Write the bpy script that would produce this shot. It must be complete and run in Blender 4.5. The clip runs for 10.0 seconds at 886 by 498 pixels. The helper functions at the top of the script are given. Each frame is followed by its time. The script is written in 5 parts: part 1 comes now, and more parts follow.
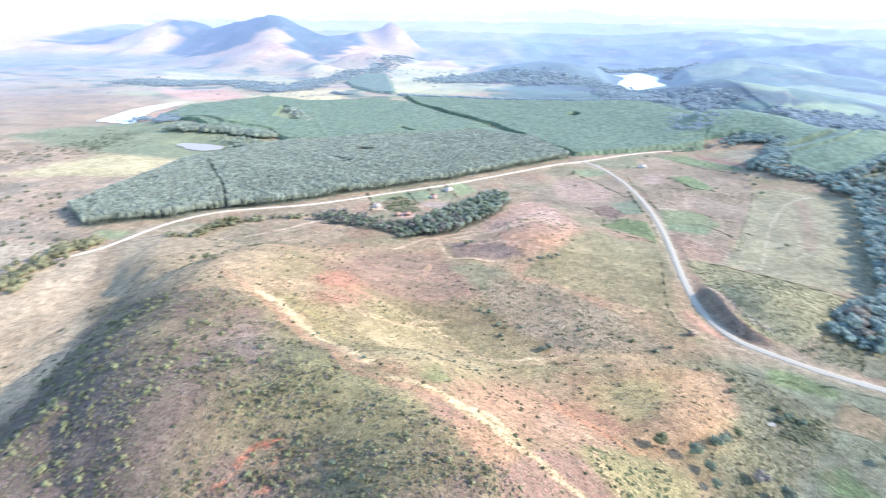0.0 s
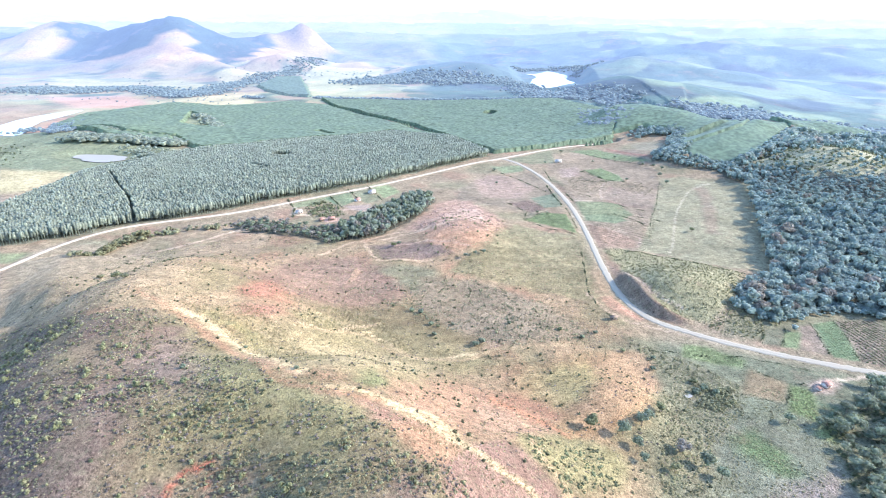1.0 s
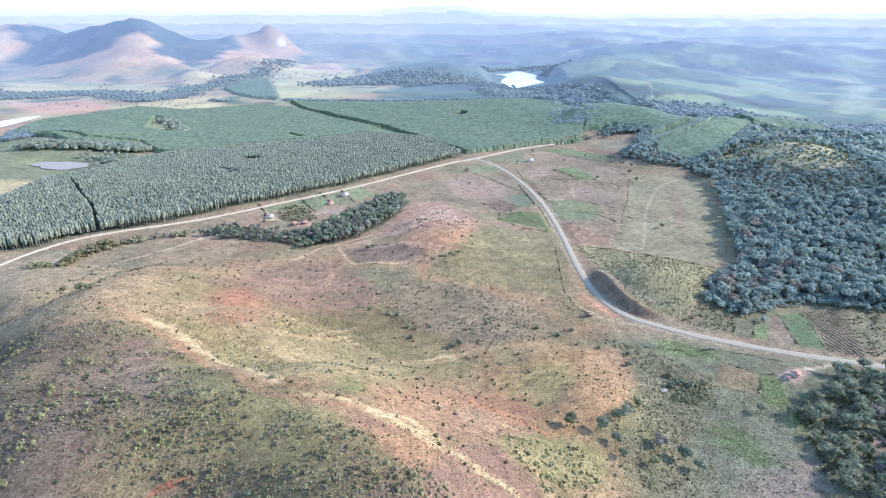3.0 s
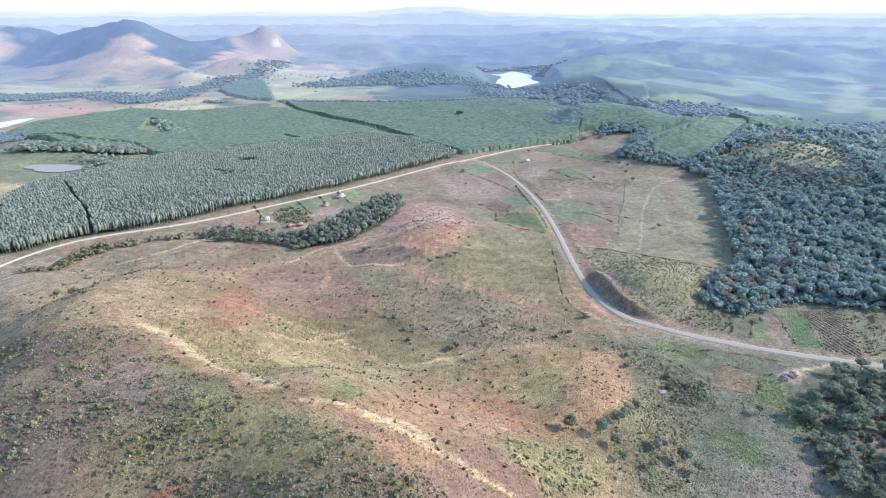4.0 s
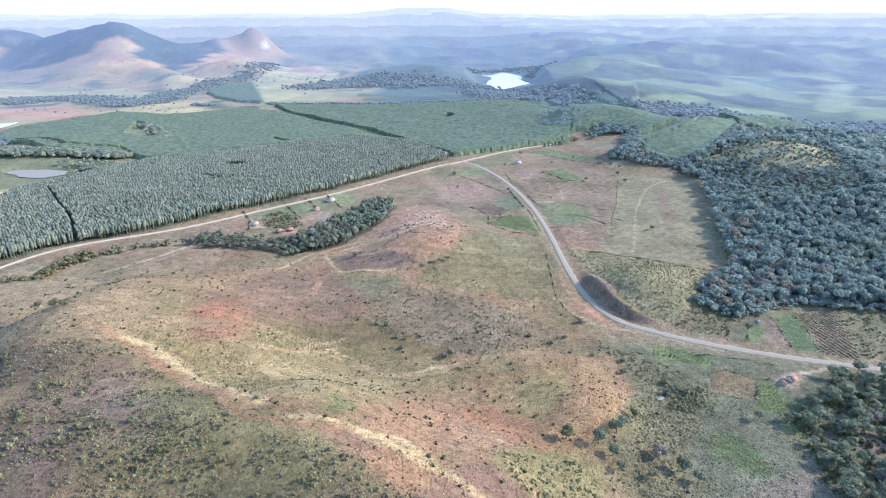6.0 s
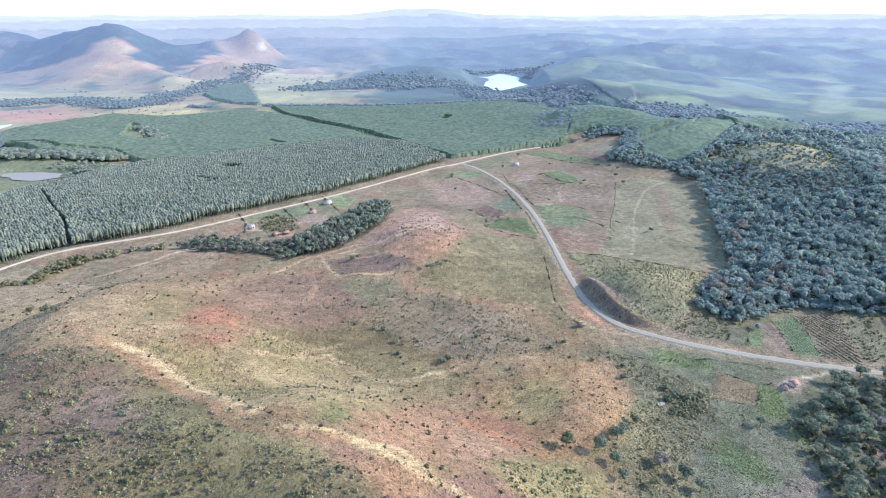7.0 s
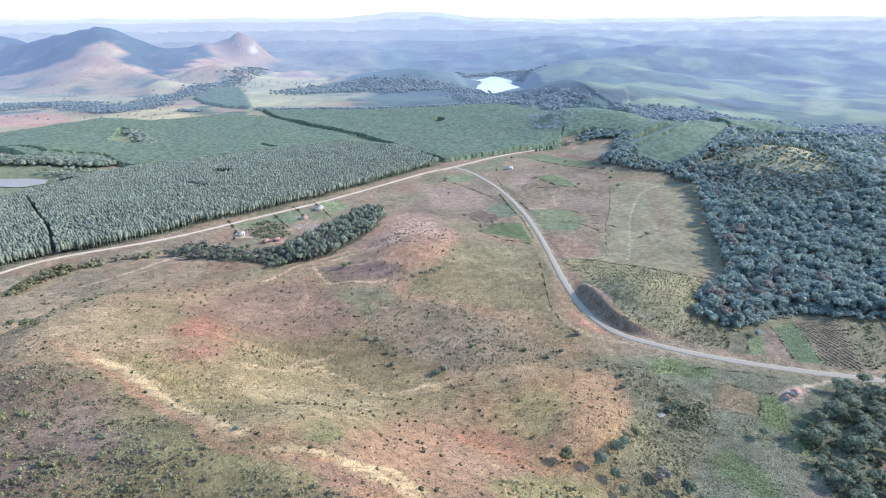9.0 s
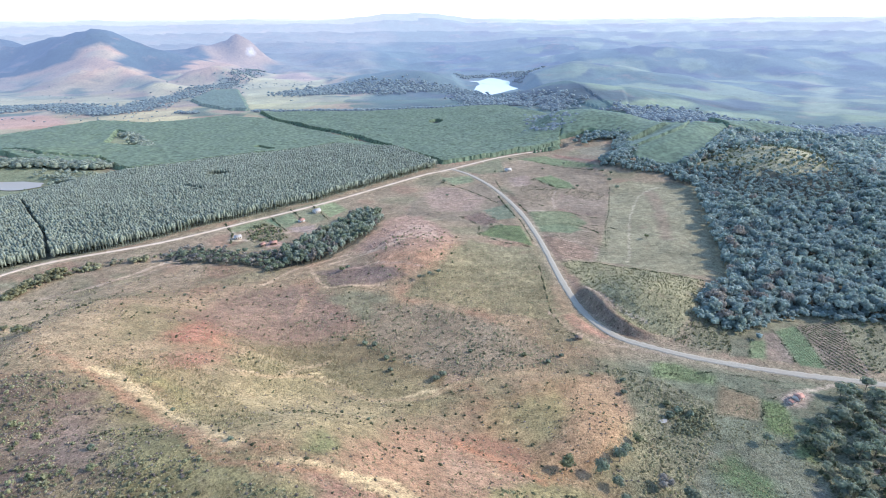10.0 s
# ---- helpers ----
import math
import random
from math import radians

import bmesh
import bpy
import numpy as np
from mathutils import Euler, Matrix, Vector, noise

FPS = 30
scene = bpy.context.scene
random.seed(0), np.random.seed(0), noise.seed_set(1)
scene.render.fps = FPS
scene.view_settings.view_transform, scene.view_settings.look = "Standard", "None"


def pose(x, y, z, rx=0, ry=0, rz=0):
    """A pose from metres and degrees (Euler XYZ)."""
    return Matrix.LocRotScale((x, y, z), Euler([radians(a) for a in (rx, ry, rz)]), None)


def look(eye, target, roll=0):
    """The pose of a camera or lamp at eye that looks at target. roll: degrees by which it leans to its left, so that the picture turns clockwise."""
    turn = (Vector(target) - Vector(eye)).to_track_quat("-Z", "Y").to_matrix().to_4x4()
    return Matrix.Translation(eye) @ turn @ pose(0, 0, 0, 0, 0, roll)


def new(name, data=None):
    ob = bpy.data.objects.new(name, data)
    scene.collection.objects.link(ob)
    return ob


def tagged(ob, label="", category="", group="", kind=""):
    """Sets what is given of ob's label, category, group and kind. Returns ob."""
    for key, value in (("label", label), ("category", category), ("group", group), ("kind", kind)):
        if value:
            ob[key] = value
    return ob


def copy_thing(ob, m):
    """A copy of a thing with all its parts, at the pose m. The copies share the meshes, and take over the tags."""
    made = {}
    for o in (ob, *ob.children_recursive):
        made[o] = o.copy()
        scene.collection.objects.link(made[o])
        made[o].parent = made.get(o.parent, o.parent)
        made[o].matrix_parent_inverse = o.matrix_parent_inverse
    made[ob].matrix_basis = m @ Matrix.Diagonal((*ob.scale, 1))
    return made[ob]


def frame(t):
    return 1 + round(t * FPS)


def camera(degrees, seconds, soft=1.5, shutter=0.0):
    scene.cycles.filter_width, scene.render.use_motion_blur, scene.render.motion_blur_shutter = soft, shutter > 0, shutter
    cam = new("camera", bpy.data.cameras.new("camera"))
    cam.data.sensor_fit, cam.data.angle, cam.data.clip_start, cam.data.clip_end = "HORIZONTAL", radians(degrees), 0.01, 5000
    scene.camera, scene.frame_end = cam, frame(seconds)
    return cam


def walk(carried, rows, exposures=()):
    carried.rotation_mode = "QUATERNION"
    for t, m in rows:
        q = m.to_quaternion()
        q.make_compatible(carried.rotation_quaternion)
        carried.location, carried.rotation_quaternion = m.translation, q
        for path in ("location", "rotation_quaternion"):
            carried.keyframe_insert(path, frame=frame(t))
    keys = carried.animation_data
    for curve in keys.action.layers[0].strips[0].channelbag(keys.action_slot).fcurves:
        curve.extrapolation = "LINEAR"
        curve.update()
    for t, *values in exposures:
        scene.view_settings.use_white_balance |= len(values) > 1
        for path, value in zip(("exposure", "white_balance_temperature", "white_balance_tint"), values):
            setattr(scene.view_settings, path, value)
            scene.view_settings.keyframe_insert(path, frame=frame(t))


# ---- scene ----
cam = camera(78.5, 10.0, soft=1.0, shutter=0.7)
PATH = [
    (0, (2.521, 3.549, 199.363), (2.043, 5.319, 198.563), 0.3),
    (0.5, (1.876, 3.226, 199.25), (1.591, 5.039, 198.454), 0.2),
    (1, (1.66, 3.205, 199.284), (1.447, 5.027, 198.488), 0.2),
    (1.5, (1.418, 3.31, 199.363), (1.251, 5.138, 198.569), 0.1),
    (2, (1.179, 3.736, 199.336), (1.031, 5.566, 198.541), 0.0),
    (2.5, (0.991, 4.333, 199.426), (0.86, 6.164, 198.631), -0.0),
    (4, (0.231, 7.311, 199.555), (0.126, 9.144, 198.762), -0.2),
    (4.5, (-0.111, 9.033, 199.666), (-0.208, 10.866, 198.874), -0.2),
    (5, (-0.211, 10.61, 199.864), (-0.297, 12.445, 199.072), -0.2),
    (5.5, (-0.437, 12.635, 199.884), (-0.516, 14.47, 199.093), -0.3),
    (7, (-0.884, 19.393, 199.858), (-0.95, 21.231, 199.072), -0.4),
    (7.5, (-0.936, 21.824, 199.862), (-0.995, 23.663, 199.078), -0.4),
    (8, (-0.996, 24.138, 199.898), (-1.047, 25.978, 199.116), -0.4),
    (8.5, (-1.085, 26.502, 199.955), (-1.132, 28.343, 199.175), -0.5),
    (9, (-1.193, 28.799, 199.898), (-1.236, 30.641, 199.12), -0.5),
    (9.5, (-1.35, 31.141, 199.856), (-1.389, 32.984, 199.08), -0.6),
    (10, (-1.44, 33.251, 199.855), (-1.477, 35.095, 199.081), -0.6),
]
walk(cam, [(t, look(eye, target, roll)) for t, eye, target, roll in PATH],
     exposures=[(0, 2.29, 6200, 14.5), (0.8, 2.32, 6200, 14.5), (1.6, 2.32, 6200, 14.5), (2.5, 2.02, 6200, 14.5), (3.3, 1.76, 6200, 14.5), (4.0, 1.67, 6200, 14.5), (5.5, 1.67, 6200, 14.5), (10, 1.63, 6200, 14.5)])

# ---- sky and sun ----
SUN_UP, SUN_ROUND = radians(28), radians(82)
world = bpy.data.worlds.new("sky")
scene.world = world
world.use_nodes = True
sky = world.node_tree.nodes.new("ShaderNodeTexSky")
sky.sky_type, sky.sun_disc = "NISHITA", False
sky.sun_elevation, sky.sun_rotation = SUN_UP, SUN_ROUND
sky.air_density, sky.dust_density, sky.ozone_density = 1.0, 0.6, 3.0
sky_out = world.node_tree.nodes["Background"]
sky_out.inputs["Strength"].default_value = 0.15
world.node_tree.links.new(sky.outputs["Color"], sky_out.inputs["Color"])
sun = new("sun", bpy.data.lights.new("sun", "SUN"))
sun.data.energy, sun.data.angle, sun.data.color = 1.9, radians(1.5), (1.0, 0.94, 0.85)
sun.matrix_world = look((0, 0, 0), (-math.sin(SUN_ROUND) * math.cos(SUN_UP), -math.cos(SUN_ROUND) * math.cos(SUN_UP), -math.sin(SUN_UP)))


# ---- materials ----
def material(name, rough=0.9, metal=0.0, spec=0.3):
    m = bpy.data.materials.new(name)
    m.use_nodes = True
    b = m.node_tree.nodes["Principled BSDF"]
    b.inputs["Roughness"].default_value, b.inputs["Metallic"].default_value = rough, metal
    b.inputs["Specular IOR Level"].default_value = spec
    return m, m.node_tree.nodes, m.node_tree.links, b


def noise_node(nodes, links, scale, detail=4.0, rough=0.6, where=None):
    n = nodes.new("ShaderNodeTexNoise")
    n.inputs["Scale"].default_value, n.inputs["Detail"].default_value, n.inputs["Roughness"].default_value = scale, detail, rough
    if where is None:
        where = nodes.new("ShaderNodeNewGeometry").outputs["Position"]
    links.new(where, n.inputs["Vector"])
    return n.outputs["Fac"]


def spread(nodes, links, value, low, high, a=0.3, b=0.7):
    """A value between a and b spread out to low to high."""
    n = nodes.new("ShaderNodeMapRange")
    for k, v in (("From Min", a), ("From Max", b), ("To Min", low), ("To Max", high)):
        n.inputs[k].default_value = v
    links.new(value, n.inputs["Value"])
    return n.outputs["Result"]


def times(nodes, links, color, value):
    n = nodes.new("ShaderNodeVectorMath")
    n.operation = "SCALE"
    links.new(color, n.inputs[0]), links.new(value, n.inputs["Scale"])
    return n.outputs["Vector"]


def mixed(nodes, links, fac, a, b):
    n = nodes.new("ShaderNodeMix")
    n.data_type = "RGBA"
    links.new(fac, n.inputs["Factor"])
    for socket, v in ((n.inputs[6], a), (n.inputs[7], b)):
        if isinstance(v, tuple):
            socket.default_value = (*v, 1)
        else:
            links.new(v, socket)
    return n.outputs[2]


def product(nodes, links, a, b):
    n = nodes.new("ShaderNodeMath")
    n.operation = "MULTIPLY"
    links.new(a, n.inputs[0]), links.new(b, n.inputs[1])
    return n.outputs[0]


def bump(nodes, links, b, height, strength, distance):
    n = nodes.new("ShaderNodeBump")
    n.inputs["Strength"].default_value, n.inputs["Distance"].default_value = strength, distance
    links.new(height, n.inputs["Height"]), links.new(n.outputs["Normal"], b.inputs["Normal"])


def ground_material(name, glow=None, strength=0.0, far=1.0, thin=1.0):
    """Earth, grass and stubble: the land cover, broken up by tufts, patches and stains."""
    m, nodes, links, b = material(name, 0.95, spec=0.15)
    cover = nodes.new("ShaderNodeAttribute")
    cover.attribute_name = "land_cover"
    calm = 1.0 if far == 1.0 else 0.35
    tuft = noise_node(nodes, links, 0.95 / far, 8, 0.85)
    clod = noise_node(nodes, links, 0.16 / far, 5, 0.65)
    wide = noise_node(nodes, links, 0.022 / far, 5, 0.6)
    c = times(nodes, links, cover.outputs["Color"], spread(nodes, links, tuft, 1 - 0.62 * calm, 1 + 0.7 * calm, 0.37, 0.65))
    c = times(nodes, links, c, spread(nodes, links, clod, 1 - 0.28 * calm, 1 + 0.28 * calm, 0.35, 0.65))
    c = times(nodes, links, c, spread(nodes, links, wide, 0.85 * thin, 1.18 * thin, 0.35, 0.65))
    # thin reddish earth shows through in places
    earth = noise_node(nodes, links, 0.05 / far, 6, 0.7)
    c = mixed(nodes, links, spread(nodes, links, earth, 0.0, 0.35, 0.55, 0.72), c, (0.25, 0.15, 0.10))
    # weeds and dry straw in patches of a few metres
    if far == 1.0:
        weed = noise_node(nodes, links, 0.30, 7, 0.8)
        c = mixed(nodes, links, product(nodes, links, cover.outputs["Alpha"], spread(nodes, links, weed, 0.0, 0.5, 0.50, 0.62)), c, (0.13, 0.128, 0.07))
        straw = noise_node(nodes, links, 0.42, 7, 0.82)
        c = mixed(nodes, links, product(nodes, links, cover.outputs["Alpha"], spread(nodes, links, straw, 0.0, 0.55, 0.55, 0.66)), c, (0.40, 0.33, 0.20))
    # dark tussocks and small weeds
    for scale, low, a, z in ((0.5, 0.45, 0.12, 0.34), (0.16, 0.6, 0.06, 0.16)):
        spot = nodes.new("ShaderNodeTexVoronoi")
        spot.inputs["Scale"].default_value = scale / far
        links.new(nodes.new("ShaderNodeNewGeometry").outputs["Position"], spot.inputs["Vector"])
        c = times(nodes, links, c, spread(nodes, links, spot.outputs["Distance"], 1 - low * calm, 1.0, a, z))
    links.new(c, b.inputs["Base Color"])
    bump(nodes, links, b, tuft, calm, 0.7 * far * calm)
    # haze on the far bands, painted as emission
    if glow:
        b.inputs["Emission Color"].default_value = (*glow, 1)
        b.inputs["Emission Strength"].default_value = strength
    return m


def leaf_material(name, dark, light, fleck=None, scale=0.6, haze_sheen=0.06, low=0.65, high=1.4, glow=None, strength=0.0):
    """Foliage whose colour differs from clump to clump."""
    m, nodes, links, b = material(name, 0.7, spec=0.25)
    geo = nodes.new("ShaderNodeNewGeometry")
    c = mixed(nodes, links, geo.outputs["Random Per Island"], dark, light)
    if fleck:
        patch = noise_node(nodes, links, 0.02, 4, 0.6, geo.outputs["Position"])
        c = mixed(nodes, links, spread(nodes, links, patch, 0.0, 0.8, 0.5, 0.66), c, fleck)
    fine = noise_node(nodes, links, scale, 6, 0.75, geo.outputs["Position"])
    c = times(nodes, links, c, spread(nodes, links, fine, low, high, 0.35, 0.67))
    # each tree or bush has its own tone
    tree = noise_node(nodes, links, 0.13, 2, 0.5, geo.outputs["Position"])
    c = times(nodes, links, c, spread(nodes, links, tree, 0.7, 1.3, 0.34, 0.66))
    links.new(c, b.inputs["Base Color"])
    # leaf sheen, made stronger and bluish to stand in for haze
    b.inputs["Sheen Weight"].default_value, b.inputs["Sheen Roughness"].default_value = haze_sheen, 0.5
    b.inputs["Sheen Tint"].default_value = (0.72, 0.90, 1.0, 1)
    # far leaves glow faintly; the emission stands in for haze
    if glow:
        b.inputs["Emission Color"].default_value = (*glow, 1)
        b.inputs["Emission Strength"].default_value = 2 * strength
    # thin leaves let some light through
    thin, both = nodes.new("ShaderNodeBsdfTranslucent"), nodes.new("ShaderNodeMixShader")
    both.inputs["Fac"].default_value = 0.5
    links.new(c, thin.inputs["Color"])
    links.new(b.outputs["BSDF"], both.inputs[1]), links.new(thin.outputs["BSDF"], both.inputs[2])
    links.new(both.outputs["Shader"], nodes["Material Output"].inputs["Surface"])
    return m


def plain_material(name, color, rough=0.85, grain=1.5, low=0.75, high=1.2, stain=None, metal=0.0):
    m, nodes, links, b = material(name, rough, metal)
    geo = nodes.new("ShaderNodeNewGeometry")
    fine = noise_node(nodes, links, grain, 6, 0.65, geo.outputs["Position"])
    wide = noise_node(nodes, links, grain * 0.08, 4, 0.6, geo.outputs["Position"])
    rgb = nodes.new("ShaderNodeRGB")
    rgb.outputs[0].default_value = (*color, 1)
    c = times(nodes, links, rgb.outputs[0], spread(nodes, links, fine, low, high))
    if stain:
        c = mixed(nodes, links, spread(nodes, links, wide, 0.0, 0.7, 0.45, 0.65), c, stain)
    links.new(c, b.inputs["Base Color"])
    bump(nodes, links, b, fine, 0.4, 0.1)
    return m


def water_material(name, color, rough):
    m, nodes, links, b = material(name, rough, spec=0.8)
    b.inputs["Base Color"].default_value = (*color, 1)
    wave = noise_node(nodes, links, 0.35, 4, 0.6)
    bump(nodes, links, b, wave, 0.15, 0.05)
    return m


EARTH = ground_material("earth_and_grass")
# distance haze put into the materials: base dims, bluish glow grows
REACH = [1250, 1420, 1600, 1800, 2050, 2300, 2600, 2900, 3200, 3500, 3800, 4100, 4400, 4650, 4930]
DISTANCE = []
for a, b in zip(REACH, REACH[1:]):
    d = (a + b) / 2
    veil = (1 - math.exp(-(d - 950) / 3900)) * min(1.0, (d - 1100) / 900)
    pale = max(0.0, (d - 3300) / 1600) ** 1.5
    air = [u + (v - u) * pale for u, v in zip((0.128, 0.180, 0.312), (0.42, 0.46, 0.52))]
    DISTANCE.append(ground_material("far_country_haze_glow", air, veil, 3.0 + 10 * veil, 1 - 0.85 * veil))
ROAD_DIRT = plain_material("pale_road_gravel", (0.32, 0.285, 0.215), 0.95, 0.8, 0.8, 1.15, (0.32, 0.27, 0.20))
TRACK_DIRT = plain_material("sandy_track_earth", (0.55, 0.44, 0.33), 0.95, 0.8, 0.8, 1.15, (0.47, 0.34, 0.23))
GUM_LEAF = leaf_material("plantation_leaves", (0.255, 0.287, 0.208), (0.318, 0.345, 0.25), (0.29, 0.315, 0.235), 0.8, 0.34)
YOUNG_GUM = leaf_material("young_plantation_leaves", (0.185, 0.245, 0.145), (0.215, 0.275, 0.165), (0.20, 0.255, 0.16), 0.3, 0.10, 0.85, 1.18)
# forest leaves paler and bluer than near ones: haze put into the colour
WOOD_LEAF = leaf_material("native_wood_leaves", (0.19, 0.248, 0.22), (0.268, 0.325, 0.272), (0.235, 0.29, 0.215), 0.5, 0.5, 0.82, 1.2)
NEAR_LEAF = leaf_material("broadleaf_crowns", (0.155, 0.19, 0.12), (0.225, 0.255, 0.155), (0.205, 0.22, 0.14), 0.7, 0.28)
BARE_LEAF = leaf_material("dry_wood_twigs", (0.20, 0.18, 0.145), (0.29, 0.26, 0.21), None, 0.8, 0.2)
SHRUB_LEAF = leaf_material("scrub_leaves", (0.13, 0.145, 0.075), (0.27, 0.28, 0.145), (0.21, 0.20, 0.12), 1.0)
HEATH_LEAF = leaf_material("heath_leaves", (0.16, 0.165, 0.09), (0.35, 0.34, 0.19), (0.26, 0.235, 0.165), 1.0)
TWIG_LEAF = leaf_material("grey_twiggy_scrub", (0.145, 0.115, 0.098), (0.28, 0.235, 0.19), (0.20, 0.165, 0.135), 1.0)
BANK_LEAF = leaf_material("coarse_bush_leaves", (0.19, 0.185, 0.095), (0.33, 0.31, 0.17), None, 1.0)
LIME_LEAF = leaf_material("yellow_green_bush_leaves", (0.18, 0.19, 0.09), (0.33, 0.33, 0.175), None, 1.0)
TUFT_LEAF = leaf_material("dry_grass_blades", (0.28, 0.235, 0.125), (0.50, 0.42, 0.24), (0.28, 0.265, 0.135), 1.0)
CROP_LEAF = leaf_material("crop_leaves", (0.165, 0.20, 0.10), (0.235, 0.275, 0.145), None, 1.0)
HEDGE_LEAF = leaf_material("hedge_leaves", (0.09, 0.11, 0.06), (0.16, 0.175, 0.095), None, 1.0)
DOT_LEAF = leaf_material("dark_bush_leaves", (0.075, 0.085, 0.045), (0.145, 0.15, 0.08), None, 1.0)
HILL_GUM = leaf_material("bright_young_plantation_leaves", (0.185, 0.252, 0.15), (0.205, 0.272, 0.165), None, 0.3, 0.16, 0.9, 1.12)
# the two far leaf materials carry haze as a bluish glow
FAR_GUM = leaf_material("far_young_plantation_haze_glow", (0.15, 0.205, 0.135), (0.17, 0.225, 0.15), None, 0.1, 0.1, 0.9, 1.1, (0.135, 0.180, 0.295), 0.13)
FAR_LEAF = leaf_material("distant_woods_haze_glow", (0.13, 0.17, 0.15), (0.18, 0.22, 0.18), None, 0.1, 0.4, glow=(0.135, 0.180, 0.295), strength=0.17)
BARK = plain_material("grey_bark", (0.20, 0.16, 0.12), 0.9, 3.0)
POND = water_material("pond_water", (0.30, 0.27, 0.22), 0.6)
# pale base stands in for sky glare reflected by the water
LAKE = water_material("lake_water", (0.55, 0.57, 0.58), 0.22)
WHITEWASH = plain_material("whitewashed_wall", (0.62, 0.58, 0.51), 0.85, 2.0, 0.88, 1.08, (0.6, 0.52, 0.42))
ROOF_TILE = plain_material("red_clay_tiles", (0.42, 0.24, 0.18), 0.85, 4.0, 0.75, 1.25, (0.3, 0.14, 0.1))
ROOF_SHEET = plain_material("grey_roof_sheets", (0.38, 0.35, 0.31), 0.6, 3.0, 0.85, 1.1)
PLANK = plain_material("weathered_planks", (0.22, 0.16, 0.11), 0.85, 4.0)
DARK_GLASS = plain_material("dark_window_glass", (0.03, 0.035, 0.04), 0.15, 2.0)
STONE = plain_material("pale_reddish_stone", (0.43, 0.30, 0.23), 0.9, 2.0, 0.8, 1.2, (0.32, 0.2, 0.15))


# ---- the lie of the land ----
# x, y, height, radius of each rise
NEAR_HILLS = [
    (-20, 115, 31, 60), (-105, 185, 32, 50), (-185, 210, 33, 60), (-235, 275, 38, 70), (-170, 320, 12, 60), (-60, 225, 21, 40), (20, 200, 13, 40), (66, 258, 12, 30), (-240, 360, 19, 60), (0, 30, 26, 80), (-120, 110, 15, 60), (-45, 165, 34, 60), (-190, 140, 28, 55), (-130, 270, 18, 45), (20, 320, 6, 40), (-235, 190, 9, 40), (-145, 145, 11, 42), (-135, 100, 9, 40), (-125, 190, 4, 35),
]
ROAD_HILLS = [
    (-40, 515, 15, 50), (158, 422, 13, 42), (132, 412, 5, 20),
    (520, 640, 30, 170), (480, 850, 34, 105), (440, 790, 8, 60),
]
MOUNTAINS = [
    (-1600, 2480, 40, 360), (-2350, 2600, 25, 300), (-1050, 2900, 25, 330), (-520, 3300, 40, 220),
]
FAR_HILLS = [
    (-180, 2350, 45, 230), (-120, 2200, 25, 90), (600, 3500, 50, 400), (1700, 3000, 40, 400), (-700, 900, 16, 110),
]
# crests of the longer hills: radius, then x, y and rise along each
RIDGES = [
    (210, [(-2335, 2400, 0), (-2074, 2450, 0), (-1968, 2480, 0), (-1788, 2500, 78), (-1647, 2520, 138), (-1572, 2520, 168), (-1474, 2520, 162), (-1393, 2540, 114), (-1295, 2560, 89), (-1192, 2580, 67)]),
    (80, [(-1434, 2440, 8), (-1416, 2340, 30), (-1416, 2210, 28), (-1418, 2110, 24), (-1473, 2000, 14)]),
    (65, [(-1305, 2250, 38), (-1159, 2160, 43), (-1033, 2020, 14)]),
    (95, [(-1129, 2900, 94), (-1085, 2920, 139), (-1055, 2930, 134)]),
    (90, [(-1297, 2780, 52), (-1227, 2800, 71), (-1143, 2820, 0)]),
    (65, [(-1037, 2280, 45), (-950, 2300, 73), (-883, 2320, 55)]),
    (190, [(-2740, 2450, 0), (-2573, 2470, 0), (-2347, 2520, 40), (-2226, 2550, 106), (-2115, 2560, 134), (-2021, 2580, 137), (-1912, 2600, 66)]),
    (85, [(-2130, 2480, 14), (-2147, 2380, 33), (-2144, 2250, 27), (-2083, 2120, 20)]),
    (220, [(-3602, 4000, 2), (-3184, 4000, 0), (-3006, 4000, 3), (-2913, 4020, 0), (-2718, 4050, 0)]),
    (300, [(-1053, 4500, 0), (-885, 4550, 0), (-529, 4600, 49), (-186, 4600, 54), (164, 4600, 13)]),
    (290, [(187, 1560, 23), (253, 1600, 50), (337, 1640, 72), (481, 1640, 56), (575, 1600, 37), (740, 1500, 3), (914, 1450, 0)]),
    (240, [(491, 2300, 82), (650, 2250, 68), (852, 2150, 39), (1119, 1950, 0)]),
    (260, [(665, 2900, 78), (935, 2900, 115), (1214, 2850, 84), (1706, 2650, 6)]),
    (110, [(181, 1230, 12), (223, 1210, 34), (283, 1190, 41), (345, 1150, 37), (422, 1100, 17), (436, 1060, 0)]),
    (60, [(275, 890, 20), (332, 935, 30), (390, 985, 38), (439, 1030, 47), (496, 1070, 29)]),
    (80, [(537, 1130, 21), (587, 1110, 31), (633, 1080, 27), (670, 1050, 17)]),
]
HILLS = NEAR_HILLS + ROAD_HILLS + MOUNTAINS + FAR_HILLS

SHOULDER_FOOT = [(-420, 372), (-405, 356), (-370, 305), (-332, 268), (-300, 238), (-286, 214), (-270, 182), (-264, 160), (-264, 120), (-266, 60)]
SHOULDER = SHOULDER_FOOT + [(-150, 60), (-150, 330), (-260, 400), (-380, 400)]
CONE = (-1090, 2920)
MOUNTAIN_SCRUB = [(-2004, 2318), (-1774, 2212), (-1621, 2250), (-1504, 2286), (-1468, 2371), (-1427, 2398), (-1395, 2394), (-1318, 2250), (-1269, 2323), (-1180, 2250), (-1130, 2480), (-1150, 2900), (-2150, 2900)]
